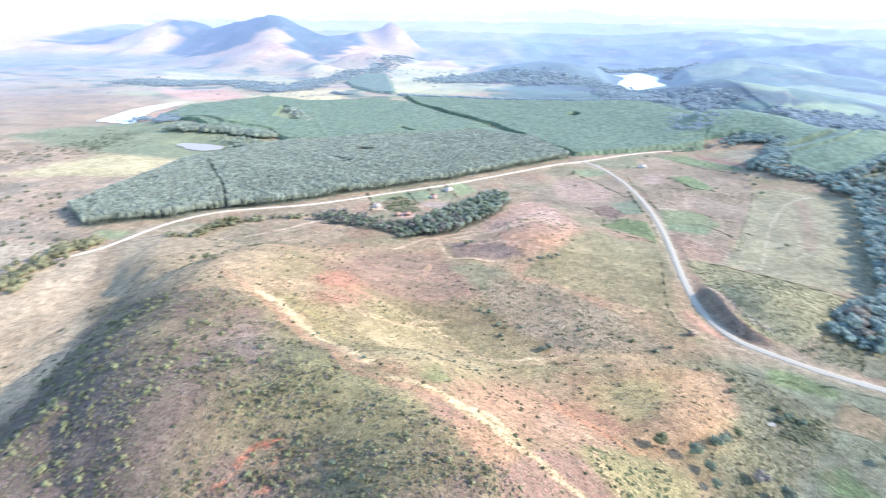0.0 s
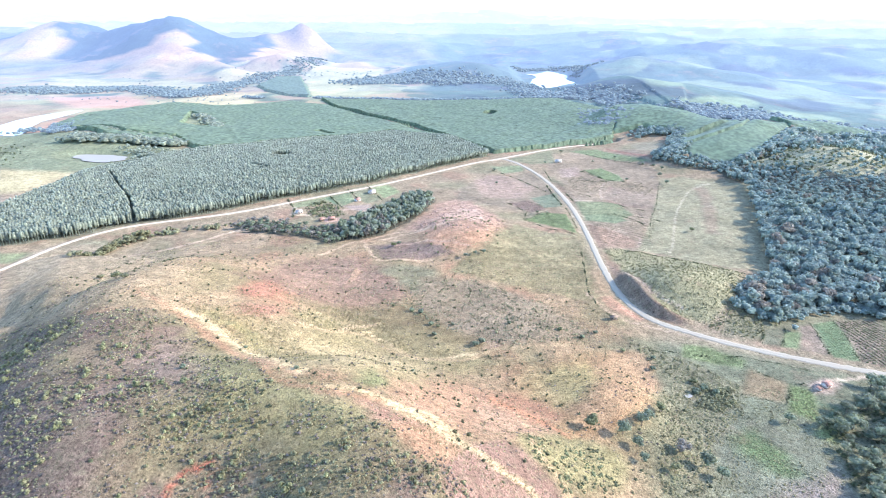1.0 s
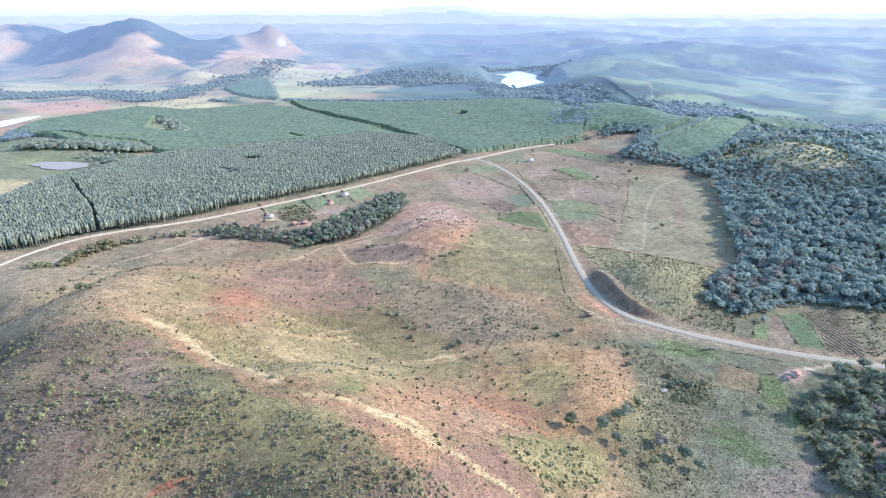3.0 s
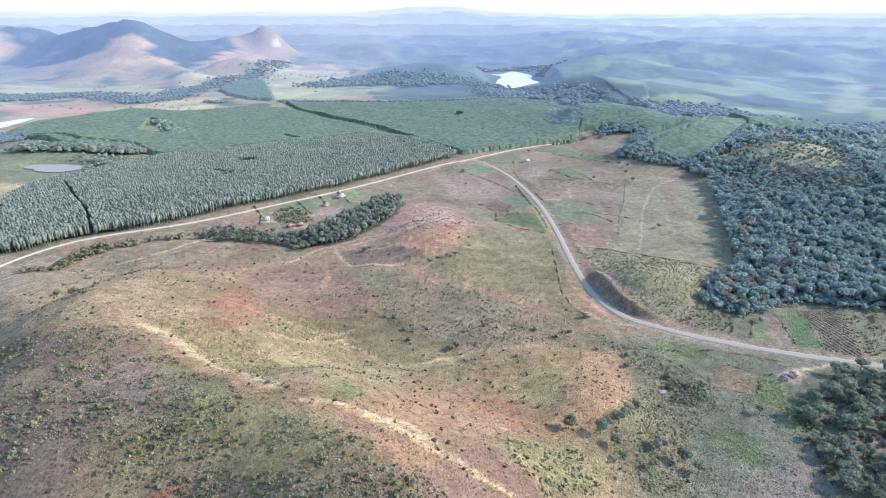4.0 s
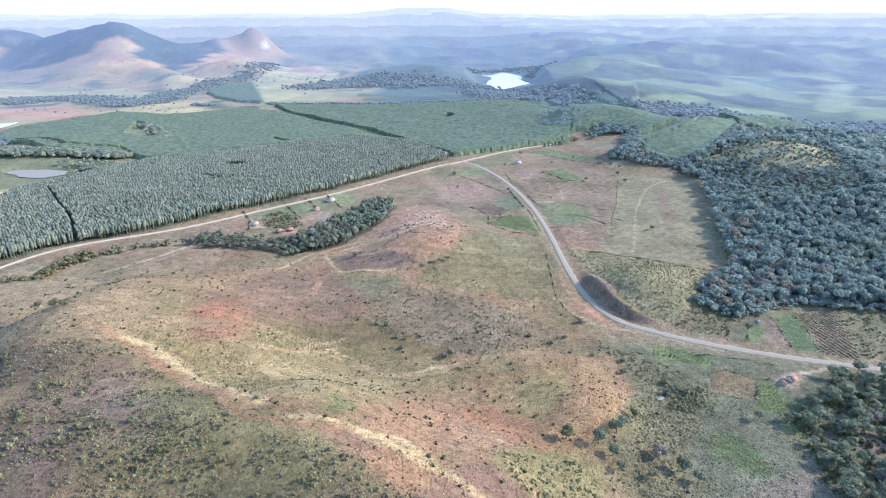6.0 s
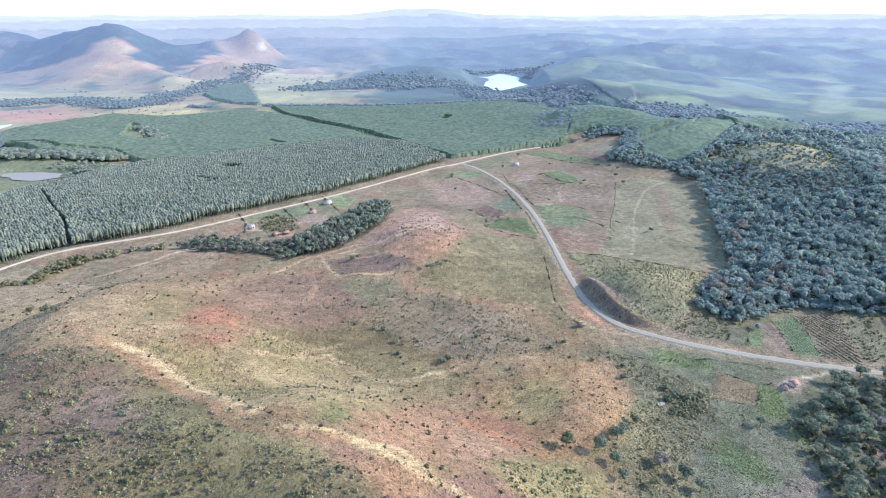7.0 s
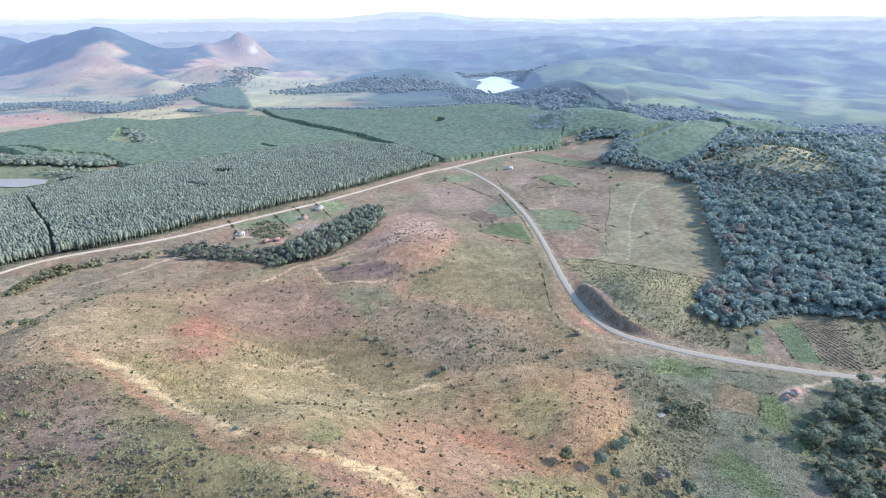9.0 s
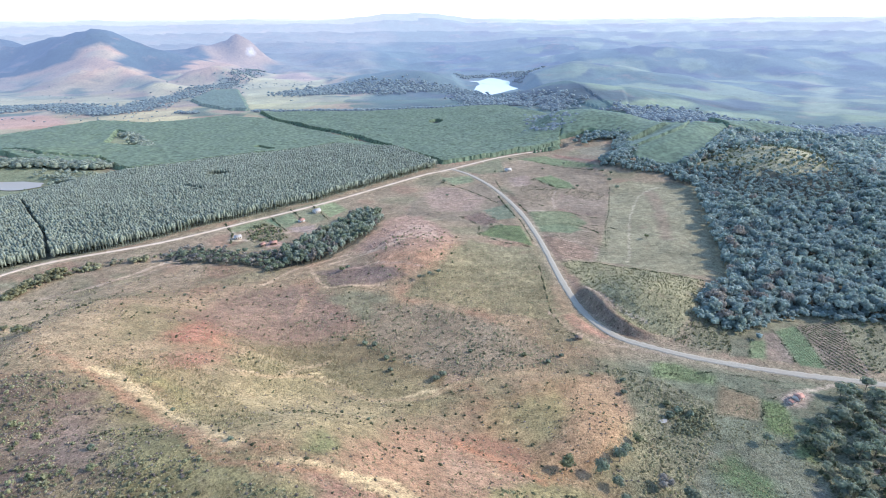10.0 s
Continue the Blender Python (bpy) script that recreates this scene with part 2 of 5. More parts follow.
WEST_SCRUB = [(-2750, 2330), (-2520, 2300), (-2400, 2420), (-2330, 2560), (-2250, 2620), (-2100, 2450), (-2080, 2900), (-2800, 2900)]


def smooth(a, b, v):
    v = np.clip((v - a) / (b - a), 0, 1)
    return v * v * (3 - 2 * v)


def ripple(x, y, size, seed):
    """Gentle, uneven ups and downs of about -1 to 1, some size metres across."""
    x, y, total = x / size, y / size, 0
    for n in range(5):
        a = seed * 1.7 + n * 2.4
        total = total + np.sin(x * math.cos(a) * (1 + 0.37 * n) + y * math.sin(a) * (1 + 0.37 * n) + a * 3 + 1.3 * np.sin(y * math.cos(a + 1) * 0.6 + x * 0.3 + n))
    return total / 3.2


# still water: x, y, half width, half length, turn, level
LAKES = [(155, 2256, 84, 313, 0.1, -36.0), (-963, 1046, 58, 127, 0.12, -10.5), (-625, 766, 46, 21, 0.0, -8.6), (115, 276, 2.6, 1.6, 0.4, -6.0)]

ROAD = [(-4, 872), (22, 838), (48, 780), (66, 718), (80, 646), (87, 580), (90, 531), (93, 456), (99, 402), (113, 368), (136, 351), (168, 336), (214, 322), (255, 313), (330, 296), (460, 262)]
FOREST_ROAD = [(-440, 330), (-424, 362), (-419, 392), (-414, 430), (-398, 469), (-370, 498), (-301, 544), (-235, 610), (-154, 696), (-51, 826), (-9, 866), (67, 947), (120, 990), (200, 1040)]


def to_line(x, y, line):
    """How far each place lies from a broken line."""
    best = np.full(np.shape(x), 1e9)
    for (a, b), (c, d) in zip(line, line[1:]):
        u = np.clip(((x - a) * (c - a) + (y - b) * (d - b)) / ((c - a) ** 2 + (d - b) ** 2), 0, 1)
        best = np.minimum(best, np.hypot(x - a - u * (c - a), y - b - u * (d - b)))
    return best


def inside(x, y, shape):
    hit = np.zeros(np.shape(x), bool)
    for (a, b), (c, d) in zip(shape, shape[1:] + shape[:1]):
        cross = ((b > y) != (d > y)) & (x < (c - a) * (y - b) / (d - b + 1e-12) + a)
        hit ^= cross
    return hit


def rise_of(x, y, crest, r):
    """How much a crest of uneven height lifts each place."""
    best, rise = np.full(np.shape(x), 1e9), np.zeros(np.shape(x))
    for (a, b, h), (c, d, k) in zip(crest, crest[1:]):
        u = np.clip(((x - a) * (c - a) + (y - b) * (d - b)) / ((c - a) ** 2 + (d - b) ** 2), 0, 1)
        off = np.hypot(x - a - u * (c - a), y - b - u * (d - b))
        nearer = off < best
        best, rise = np.where(nearer, off, best), np.where(nearer, h + (k - h) * u, rise)
    return rise * np.exp(-(best / r) ** 1.8)


def rounded(line, steps=8):
    """The same line with its bends rounded off."""
    p = [np.array(v, float) for v in (line[0], *line, line[-1])]
    out = []
    for a, b, c, d in zip(p, p[1:], p[2:], p[3:]):
        for n in range(steps):
            t = n / steps
            out.append(tuple(0.5 * (2 * b + (c - a) * t + (2 * a - 5 * b + 4 * c - d) * t * t + (3 * b - a - 3 * c + d) * t ** 3)))
    return out + [tuple(p[-1])]


BANK = [(105, 428), (110, 404), (113, 393), (120, 379), (130, 367), (136, 360)]
ROAD, FOREST_ROAD = rounded(ROAD, 5), rounded(FOREST_ROAD, 4)


def ground_z(x, y):
    x, y = np.asarray(x, float), np.asarray(y, float)
    plain = -0.0175 * np.minimum(y, 2000) - 0.0096 * np.clip(x, -1500, 800)
    z = plain
    for a, b, h, r in HILLS:
        z = z + h * np.exp(-((x - a) ** 2 + (y - b) ** 2) / (r * r))
    for r, crest in RIDGES:
        z = z + rise_of(x, y, crest, r)
    far = np.hypot(x, y)
    wild = smooth(1500, 2900, far) * (1 - 0.7 * smooth(3000, 3900, far))
    z = z + 0.5 * ripple(x, y, 9, 1) * smooth(1500, 500, far) + 1.2 * ripple(x, y, 30, 2) * smooth(60, 140, y)
    z = z + wild * (7 * ripple(x, y, 60, 3) + 12 * ripple(x, y, 140, 4))
    z = z + 0.10 * np.maximum(z - 30, 0) * wild * ripple(x, y, 38, 5)
    # the farthest ridges stand as high as the horizon
    z = z + smooth(2900, 4850, far) * (250 + 5 * ripple(x, y, 110, 6))
    # the western shoulder of the near hill ends in a steep flank
    west = (y > 40) & (y < 420) & (x > -460) & (x < -120)
    if np.any(west):
        z = np.array(z)
        wx, wy = x[west] + 3 * ripple(x[west], y[west], 12, 51), y[west] + 3 * ripple(x[west], y[west], 12, 52)
        deep = np.where(inside(wx, wy, SHOULDER), to_line(wx, wy, SHOULDER_FOOT), 0)
        level = np.interp(wy, (60, 150, 240, 290, 345, 400), (30, 40, 40, 30, 12, 3))
        z[west] = np.maximum(z[west], level * smooth(0, 56, deep) - 4 * (deep == 0))
    # the bank above the road bend
    bend = (y > 330) & (y < 520) & (x > 60) & (x < 210)
    if np.any(bend):
        z = np.array(z)
        z[bend] += 5.0 * np.exp(-(to_line(x[bend], y[bend], BANK) / 5.5) ** 2)
    # broken ground over the red knoll
    z = z + 1.5 * ripple(x, y, 4.5, 61) * ripple(x, y, 11, 62) * np.exp(-((x + 45) ** 2 + (y - 555) ** 2) / 52 ** 2)
    for a, b, rx, ry, turn, level in LAKES[:3]:
        u, v = (x - a) * math.cos(turn) + (y - b) * math.sin(turn), (y - b) * math.cos(turn) - (x - a) * math.sin(turn)
        share = smooth(1.9, 1.15, np.hypot(u / rx, v / ry))
        z = z * (1 - share) + (level - 1) * share
    # the roads are cut level into the slopes
    near = (y > 230) & (y < 1100) & (np.abs(x) < 620)
    if np.any(near):
        z = np.array(z)
        for line in (ROAD, FOREST_ROAD):
            share = smooth(13.5, 6.5, to_line(x[near], y[near], line))
            z[near] = z[near] * (1 - share) + plain[near] * share
    return z


# ---- the ground ----
def steps(fine_a, fine_b, fine, end_a, end_b, grow):
    """Grid lines: even between fine_a and fine_b, then ever wider out to the ends."""
    mid = list(np.arange(fine_a, fine_b + fine / 2, fine))
    up, gap = [], fine
    while (up or mid)[-1] < end_b:
        gap *= grow
        up.append((up or mid)[-1] + gap)
    down, gap = [], fine
    while (down or [fine_a])[-1] > end_a:
        gap *= grow
        down.append((down or [fine_a])[-1] - gap)
    return np.array(down[::-1] + mid + up)


DRY, OLIVE, SCRUB = (0.25, 0.187, 0.12), (0.185, 0.163, 0.097), (0.150, 0.124, 0.088)
RED, STRAW = (0.36, 0.125, 0.085), (0.50, 0.41, 0.25)
BURNT = (0.185, 0.12, 0.092)
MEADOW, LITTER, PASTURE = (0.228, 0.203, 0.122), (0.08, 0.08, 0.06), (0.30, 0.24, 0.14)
SAND, PINK, WOODED = (0.42, 0.33, 0.24), (0.36, 0.24, 0.145), (0.07, 0.095, 0.10)

PLANTATION = [(-480, 402), (-414, 455), (-363, 504), (-309, 560), (-243, 626), (-162, 712), (-63, 840), (-26, 886), (-100, 1000),
              (-222, 1045), (-300, 985), (-420, 905), (-500, 840), (-548, 742), (-575, 670), (-552, 539), (-540, 439)]
YOUNG_WEST = [(-30, 892), (-104, 1004), (-222, 1049), (-300, 989), (-420, 909), (-500, 845), (-540, 862), (-600, 862), (-680, 860), (-900, 1000),
              (-930, 1120), (-840, 1330), (-700, 1300), (-640, 1350), (-560, 1420), (-440, 1345), (-200, 1120)]
YOUNG_EAST = [(-20, 905), (60, 955), (190, 1015), (215, 1126), (260, 1290), (130, 1480), (-510, 1490), (-430, 1360), (-190, 1130)]
YOUNG_FAR = [(-815, 1760), (-735, 1640), (-640, 1560), (-564, 1545), (-650, 1760), (-740, 1960), (-793, 2092), (-850, 2000)]
DOME = [(278, 904), (320, 940), (381, 985), (440, 1045), (520, 1085), (500, 1040), (458, 987), (389, 879), (329, 841), (289, 868)]
YOUNG_HILL = [(222, 1230), (283, 1225), (343, 1190), (430, 1130), (440, 1060), (398, 985), (337, 940), (282, 910), (300, 985), (325, 1060), (262, 1096), (200, 1075), (137, 1038), (105, 985), (190, 1015), (215, 1126)]
YOUNG_CREST = [(500, 1125), (581, 1140), (680, 1085), (660, 1040), (574, 1050), (510, 1052)]
FOREST = [(306, 812), (322, 745), (290, 640), (268, 565), (244, 480), (234, 450), (206, 425), (186, 392), (206, 378), (263, 408), (302, 392), (420, 380),
          (560, 450), (1000, 900), (900, 1150), (690, 1050), (574, 1045), (505, 1040), (460, 985), (392, 876), (329, 838), (289, 864), (262, 884), (230, 884), (226, 862), (262, 830)]
GLADE = [(360, 830), (400, 880), (470, 900), (530, 870), (530, 790), (505, 735), (455, 712), (395, 750)]
NEAR_WOOD = [(182, 262), (200, 275), (228, 300), (262, 302), (330, 280), (360, 180), (200, 120), (172, 170), (172, 215)]
COPSE_EAST = [(-165, 515), (-148, 553), (-132, 590), (-112, 640), (-90, 645), (-81, 625), (-90, 561), (-120, 503), (-143, 486), (-157, 490)]
COPSE_WEST = [(-278, 515), (-255, 528), (-205, 515), (-165, 517), (-153, 487), (-164, 468), (-188, 486), (-207, 486), (-254, 489), (-276, 495)]
HEATH = [(-264, 100), (-270, 182), (-298, 238), (-320, 262), (-296, 264), (-258, 246), (-221, 236), (-199, 240), (-184, 248), (-152, 234), (-116, 204), (-88, 178), (-66, 168), (-44, 164), (-20, 158), (0, 140), (40, 60), (-120, 20)]
# field plots: outline, colour, softness of the edge in metres
PLOTS = []


def plot(shape, color, soft):
    PLOTS.append((shape, color, soft))


plot([(70, 325), (110, 336), (170, 330), (320, 300), (320, 140), (110, 140), (75, 190)], (0.142, 0.146, 0.092), 12)
plot([(17, 551), (76, 529), (82, 470), (78, 384), (50, 396), (-42, 426), (-20, 490)], (0.195, 0.172, 0.10), 3)
plot([(60, 850), (110, 930), (220, 960), (225, 850), (215, 760), (190, 660), (150, 560), (132, 495), (96, 520), (92, 600), (84, 700)], (0.22, 0.168, 0.112), 3)
plot([(-60, 640), (-45, 714), (40, 790), (62, 730), (74, 640), (30, 610), (-7, 618)], (0.205, 0.158, 0.108), 4)
plot([(118, 814), (147, 837), (166, 792), (168, 762), (142, 760)], (0.165, 0.195, 0.10), 1)
plot([(109, 943), (156, 972), (192, 926), (226, 857), (194, 872), (146, 906)], (0.17, 0.195, 0.105), 1)
plot([(2, 864), (78, 950), (79, 853), (40, 837)], (0.18, 0.17, 0.10), 2)
plot([(-20, 817), (28, 828), (29, 796), (0, 779)], (0.17, 0.19, 0.105), 2)
plot([(-24, 758), (5, 763), (42, 708), (28, 660), (-21, 654), (-40, 700)], (0.255, 0.185, 0.135), 3)
plot([(35, 660), (70, 690), (71, 629), (50, 620)], (0.15, 0.17, 0.11), 1.5)
plot([(5, 636), (32, 652), (52, 614), (34, 602)], (0.20, 0.135, 0.10), 1.5)
plot([(26, 580), (47, 604), (74, 600), (80, 537)], (0.165, 0.195, 0.09), 1)
plot([(89, 651), (140, 656), (152, 617), (125, 579), (93, 584)], (0.155, 0.165, 0.09), 1.5)
plot([(93, 600), (120, 610), (140, 590), (125, 579), (93, 584)], (0.165, 0.19, 0.105), 2)
plot([(142, 729), (176, 684), (173, 642), (126, 659)], (0.225, 0.15, 0.11), 1.5)
plot([(80, 810), (110, 830), (112, 780), (84, 770)], (0.27, 0.20, 0.15), 3)
plot([(177, 980), (210, 926), (236, 878), (230, 872), (204, 920), (172, 976)], (0.25, 0.13, 0.095), 1.5)
plot([(-132, 296), (-120, 335), (-81, 335), (-54, 290), (-89, 309), (-117, 280)], (0.30, 0.25, 0.15), 5)
plot([(-9, 318), (4, 316), (6, 309), (-6, 303)], (0.42, 0.30, 0.22), 1.5)
plot([(-60, 590), (-40, 600), (-12, 566), (-20, 505), (-40, 520)], (0.34, 0.235, 0.165), 6)
plot([(-30, 560), (-10, 555), (-14, 530), (-28, 535)], (0.46, 0.33, 0.25), 3)
plot([(-52, 545), (-40, 556), (-34, 548), (-46, 536)], (0.42, 0.28, 0.20), 2)
plot([(-44, 520), (-24, 528), (-22, 522), (-42, 513)], (0.42, 0.27, 0.19), 1.5)
plot([(-60, 520), (-50, 530), (-46, 526), (-56, 514)], (0.38, 0.22, 0.15), 2)
plot([(-16, 520), (-6, 540), (-2, 538), (-10, 516)], (0.42, 0.28, 0.20), 1.5)
plot([(80, 392), (88, 372), (104, 360), (112, 366), (98, 380), (92, 400)], (0.26, 0.165, 0.115), 2)
plot([(100, 500), (132, 500), (212, 455), (190, 410), (156, 362), (125, 376), (112, 430)], (0.24, 0.215, 0.118), 3)
plot([(100, 230), (125, 252), (150, 256), (172, 250), (172, 200), (110, 170), (80, 180)], (0.148, 0.148, 0.098), 3)
plot([(160, 350), (200, 344), (300, 318), (340, 325), (320, 392), (262, 408), (206, 378), (178, 388)], (0.165, 0.152, 0.092), 4)
plot([(230, 374), (250, 384), (238, 328), (223, 332)], (0.14, 0.185, 0.095), 1)
plot([(220, 370), (229, 373), (222, 333), (205, 337)], (0.22, 0.165, 0.12), 1)
plot([(251, 384), (284, 390), (260, 319), (239, 328)], (0.19, 0.145, 0.105), 1)
plot([(206, 362), (216, 360), (204, 337), (194, 340)], (0.135, 0.165, 0.08), 1)
plot([(192, 362), (207, 366), (193, 340), (182, 341)], (0.13, 0.125, 0.08), 1.5)
plot([(128, 333), (143, 332), (163, 318), (158, 310), (137, 314), (122, 315)], (0.165, 0.195, 0.09), 2)
plot([(162, 309), (179, 296), (169, 277), (147, 284)], (0.225, 0.165, 0.095), 2)
plot([(180, 295), (191, 291), (180, 260), (168, 270)], (0.15, 0.185, 0.075), 1.5)
plot([(189, 282), (199, 273), (190, 260), (182, 263)], (0.10, 0.135, 0.075), 1.5)
plot([(179, 258), (191, 259), (180, 244), (172, 250)], (0.155, 0.175, 0.07), 2)
plot([(124, 244), (142, 250), (154, 224), (146, 214), (133, 224)], (0.11, 0.145, 0.065), 4)
plot([(130, 205), (155, 215), (170, 225), (160, 185), (120, 175)], (0.21, 0.165, 0.13), 6)
plot([(122, 282), (143, 288), (140, 273), (128, 263), (118, 267)], (0.15, 0.15, 0.095), 3)
plot([(191, 297), (204, 304), (212, 300), (200, 288), (190, 288)], (0.36, 0.27, 0.21), 2)
plot([(205, 244), (222, 240), (218, 228), (206, 232)], (0.27, 0.18, 0.14), 3)
plot([(97, 316), (104, 285), (88, 245), (70, 235), (39, 222), (18, 235), (10, 265), (30, 291), (60, 312)], (0.25, 0.182, 0.105), 5)
plot([(100, 312), (103, 285), (90, 268), (72, 290)], (0.28, 0.178, 0.11), 5)
plot([(40, 222), (60, 240), (84, 262), (70, 235)], (0.296, 0.179, 0.098), 4)
plot([(-10, 250), (20, 262), (40, 240), (30, 218), (5, 215), (-15, 225)], (0.275, 0.165, 0.11), 5)
plot([(-185, 335), (-150, 342), (-135, 405), (-178, 400)], BURNT, 12)
plot([(-160, 330), (-100, 330), (-60, 400), (-120, 440), (-180, 420)], (0.188, 0.125, 0.098), 14)
plot([(-172, 328), (-146, 332), (-140, 312), (-168, 308)], (0.29, 0.135, 0.095), 8)
plot([(-160, 276), (-142, 278), (-138, 262), (-156, 256)], (0.29, 0.14, 0.10), 7)
plot([(-60, 455), (-20, 470), (0, 520), (0, 560), (-40, 575), (-70, 550), (-80, 500)], (0.32, 0.198, 0.128), 7)
plot([(-137, 189), (-139, 228), (-118, 206), (-84, 178), (-58, 170), (-34, 152), (-60, 135), (-121, 155)], (0.188, 0.172, 0.09), 16)
plot([(104, 325), (120, 318), (150, 292), (140, 265), (118, 240), (100, 200), (85, 215), (98, 262), (106, 290)], (0.17, 0.155, 0.095), 4)
plot([(106, 446), (114, 428), (122, 396), (118, 382), (110, 392), (103, 425)], (0.19, 0.14, 0.10), 1.5)
plot([(-560, 1500), (-430, 1530), (-410, 1700), (-430, 1890), (-540, 2250), (-800, 2190), (-640, 1990), (-590, 1700)], (0.288, 0.274, 0.156), 8)
plot([(230, 960), (290, 935), (330, 960), (250, 990)], (0.224, 0.198, 0.125), 4)
plot([(-640, 1090), (-600, 1120), (-625, 1160), (-665, 1130)], (0.272, 0.22, 0.156), 6)
plot([(-1000, 720), (-560, 640), (-480, 790), (-560, 860), (-690, 860), (-900, 980)], (0.17, 0.185, 0.11), 16)
plot([(-150, 322), (-60, 312), (-20, 300), (20, 320), (60, 325), (60, 350), (0, 390), (-60, 370), (-110, 345)], (0.152, 0.125, 0.074), 9)
plot([(-178, 262), (-140, 240), (-95, 200), (-80, 204), (-100, 236), (-140, 272), (-165, 278)], (0.272, 0.22, 0.125), 6)
plot([(-130, 300), (-60, 330), (-10, 302), (20, 292), (-20, 270), (-60, 240), (-100, 225)], (0.196, 0.171, 0.098), 9)
# the worn shoulder of the near ridge
plot([(-9, 170), (6, 189), (19, 186), (32, 172), (36, 150), (0, 130), (-14, 137), (-16, 148)], (0.215, 0.145, 0.118), 1.5)
plot([(-42, 175), (-25, 174), (-9, 170), (-16, 151), (-22, 147), (-37, 161)], (0.27, 0.175, 0.115), 2)
plot([(-36, 209), (-24, 250), (-4, 252), (3, 233), (-12, 210), (-28, 201)], (0.29, 0.175, 0.12), 5)
plot([(16, 279), (40, 289), (62, 281), (59, 251), (41, 245), (22, 257)], (0.29, 0.225, 0.12), 6)
plot([(16, 202), (49, 216), (62, 204), (58, 187), (32, 172), (19, 187)], (0.195, 0.17, 0.10), 4)
plot([(-404, 409), (-400, 436), (-378, 448), (-367, 430), (-374, 410), (-387, 398)], (0.175, 0.19, 0.115), 2)
plot([(-627, 669), (-586, 677), (-574, 657), (-585, 619)], (0.38, 0.30, 0.19), 5)
# the mown meadow beside the forest, with its paler and browner strips
plot([(220, 773), (252, 792), (290, 768), (328, 748), (296, 640), (274, 565), (250, 480), (236, 452), (219, 470), (185, 472), (155, 496), (133, 502), (169, 604)], MEADOW, 1.5)
plot([(214, 560), (226, 556), (262, 690), (270, 742), (254, 740), (238, 650)], (0.225, 0.175, 0.115), 3)
plot([(129, 704), (153, 728), (196, 700), (178, 643), (144, 655), (126, 671)], (0.235, 0.178, 0.125), 1.5)
plot([(91, 574), (124, 549), (139, 529), (129, 507), (95, 504), (93, 522)], (0.26, 0.175, 0.12), 1.5)
plot([(-41, 729), (-9, 760), (33, 704), (19, 660), (-24, 650)], (0.27, 0.19, 0.14), 4)
# garden plots beside the track
plot([(-252, 597), (-225, 626), (-205, 600), (-238, 573)], (0.175, 0.185, 0.10), 1.5)
plot([(-216, 631), (-199, 658), (-176, 613), (-187, 591)], (0.165, 0.19, 0.105), 1)
plot([(-198, 661), (-181, 681), (-147, 624), (-161, 608), (-175, 618)], (0.18, 0.175, 0.105), 1)
plot([(-178, 681), (-160, 698), (-130, 660), (-145, 628)], (0.20, 0.225, 0.115), 1)
plot([(-223, 622), (-217, 631), (-188, 591), (-201, 599)], (0.13, 0.175, 0.095), 1)
plot([(-186, 593), (-157, 605), (-150, 578), (-173, 581)], (0.25, 0.19, 0.15), 2)
plot([(-236, 560), (-219, 560), (-221, 550), (-234, 548)], (0.44, 0.35, 0.23), 1.5)
plot([(-195, 548), (-176, 548), (-172, 536), (-190, 532)], (0.40, 0.26, 0.20), 2)
plot([(-123, 470), (-105, 484), (-62, 475), (-43, 461), (-60, 449), (-105, 445)], (0.17, 0.125, 0.105), 3)
plot([(94, 490), (103, 455), (104, 423), (110, 400), (122, 374), (115, 378), (104, 395), (97, 430), (94, 458)], (0.20, 0.145, 0.105), 1.5)
plot([(93, 390), (103, 378), (114, 364), (103, 365), (94, 372)], (0.33, 0.19, 0.13), 1)
plot([(214, 446), (230, 450), (224, 434), (214, 438)], (0.30, 0.15, 0.12), 2)
plot([(-466, 400), (-430, 410), (-424, 400), (-428, 386), (-450, 386)], (0.20, 0.215, 0.115), 3)
plot([(-620, 120), (-620, 320), (-480, 360), (-425, 372), (-370, 300), (-332, 264), (-298, 236), (-284, 212), (-268, 182), (-262, 120)], (0.36, 0.285, 0.19), 8)
plot([(-100, 515), (-88, 552), (-79, 620), (-60, 640), (-35, 630), (-8, 580), (-4, 530), (-25, 495), (-69, 500)], (0.31, 0.20, 0.14), 5)
plot([(-62, 545), (-50, 600), (-30, 600), (-14, 560), (-20, 530), (-40, 535)], (0.38, 0.26, 0.19), 4)
plot([(-46, 520), (-20, 526), (-10, 512), (-30, 500)], (0.25, 0.16, 0.115), 3)
# the valley pastures under the mountains
plot([(-810, 2172), (-830, 2600), (-795, 2793), (-570, 2545), (-510, 2271), (-579, 2095), (-494, 1816), (-532, 1640), (-569, 1555), (-694, 1880)], (0.37, 0.34, 0.18), 10)
plot([(-800, 2500), (-795, 2793), (-570, 2545), (-620, 2420)], (0.36, 0.26, 0.18), 20)
plot([(-1102, 2014), (-940, 2222), (-919, 1999), (-958, 1817)], (0.38, 0.33, 0.18), 10)
plot([(-935, 1356), (-837, 1526), (-727, 1563), (-669, 1413), (-640, 1330), (-710, 1283), (-771, 1231), (-894, 1293)], (0.37, 0.31, 0.17), 10)
plot([(-1611, 1834), (-1232, 1810), (-1207, 1949), (-954, 1750), (-903, 1582), (-1016, 1628), (-1203, 1764), (-1307, 1587), (-1393, 1577)], (0.32, 0.29, 0.16), 12)
plot([(-1239, 1392), (-1085, 1477), (-935, 1356), (-882, 1263), (-987, 1200), (-1175, 1316)], (0.40, 0.25, 0.17), 10)
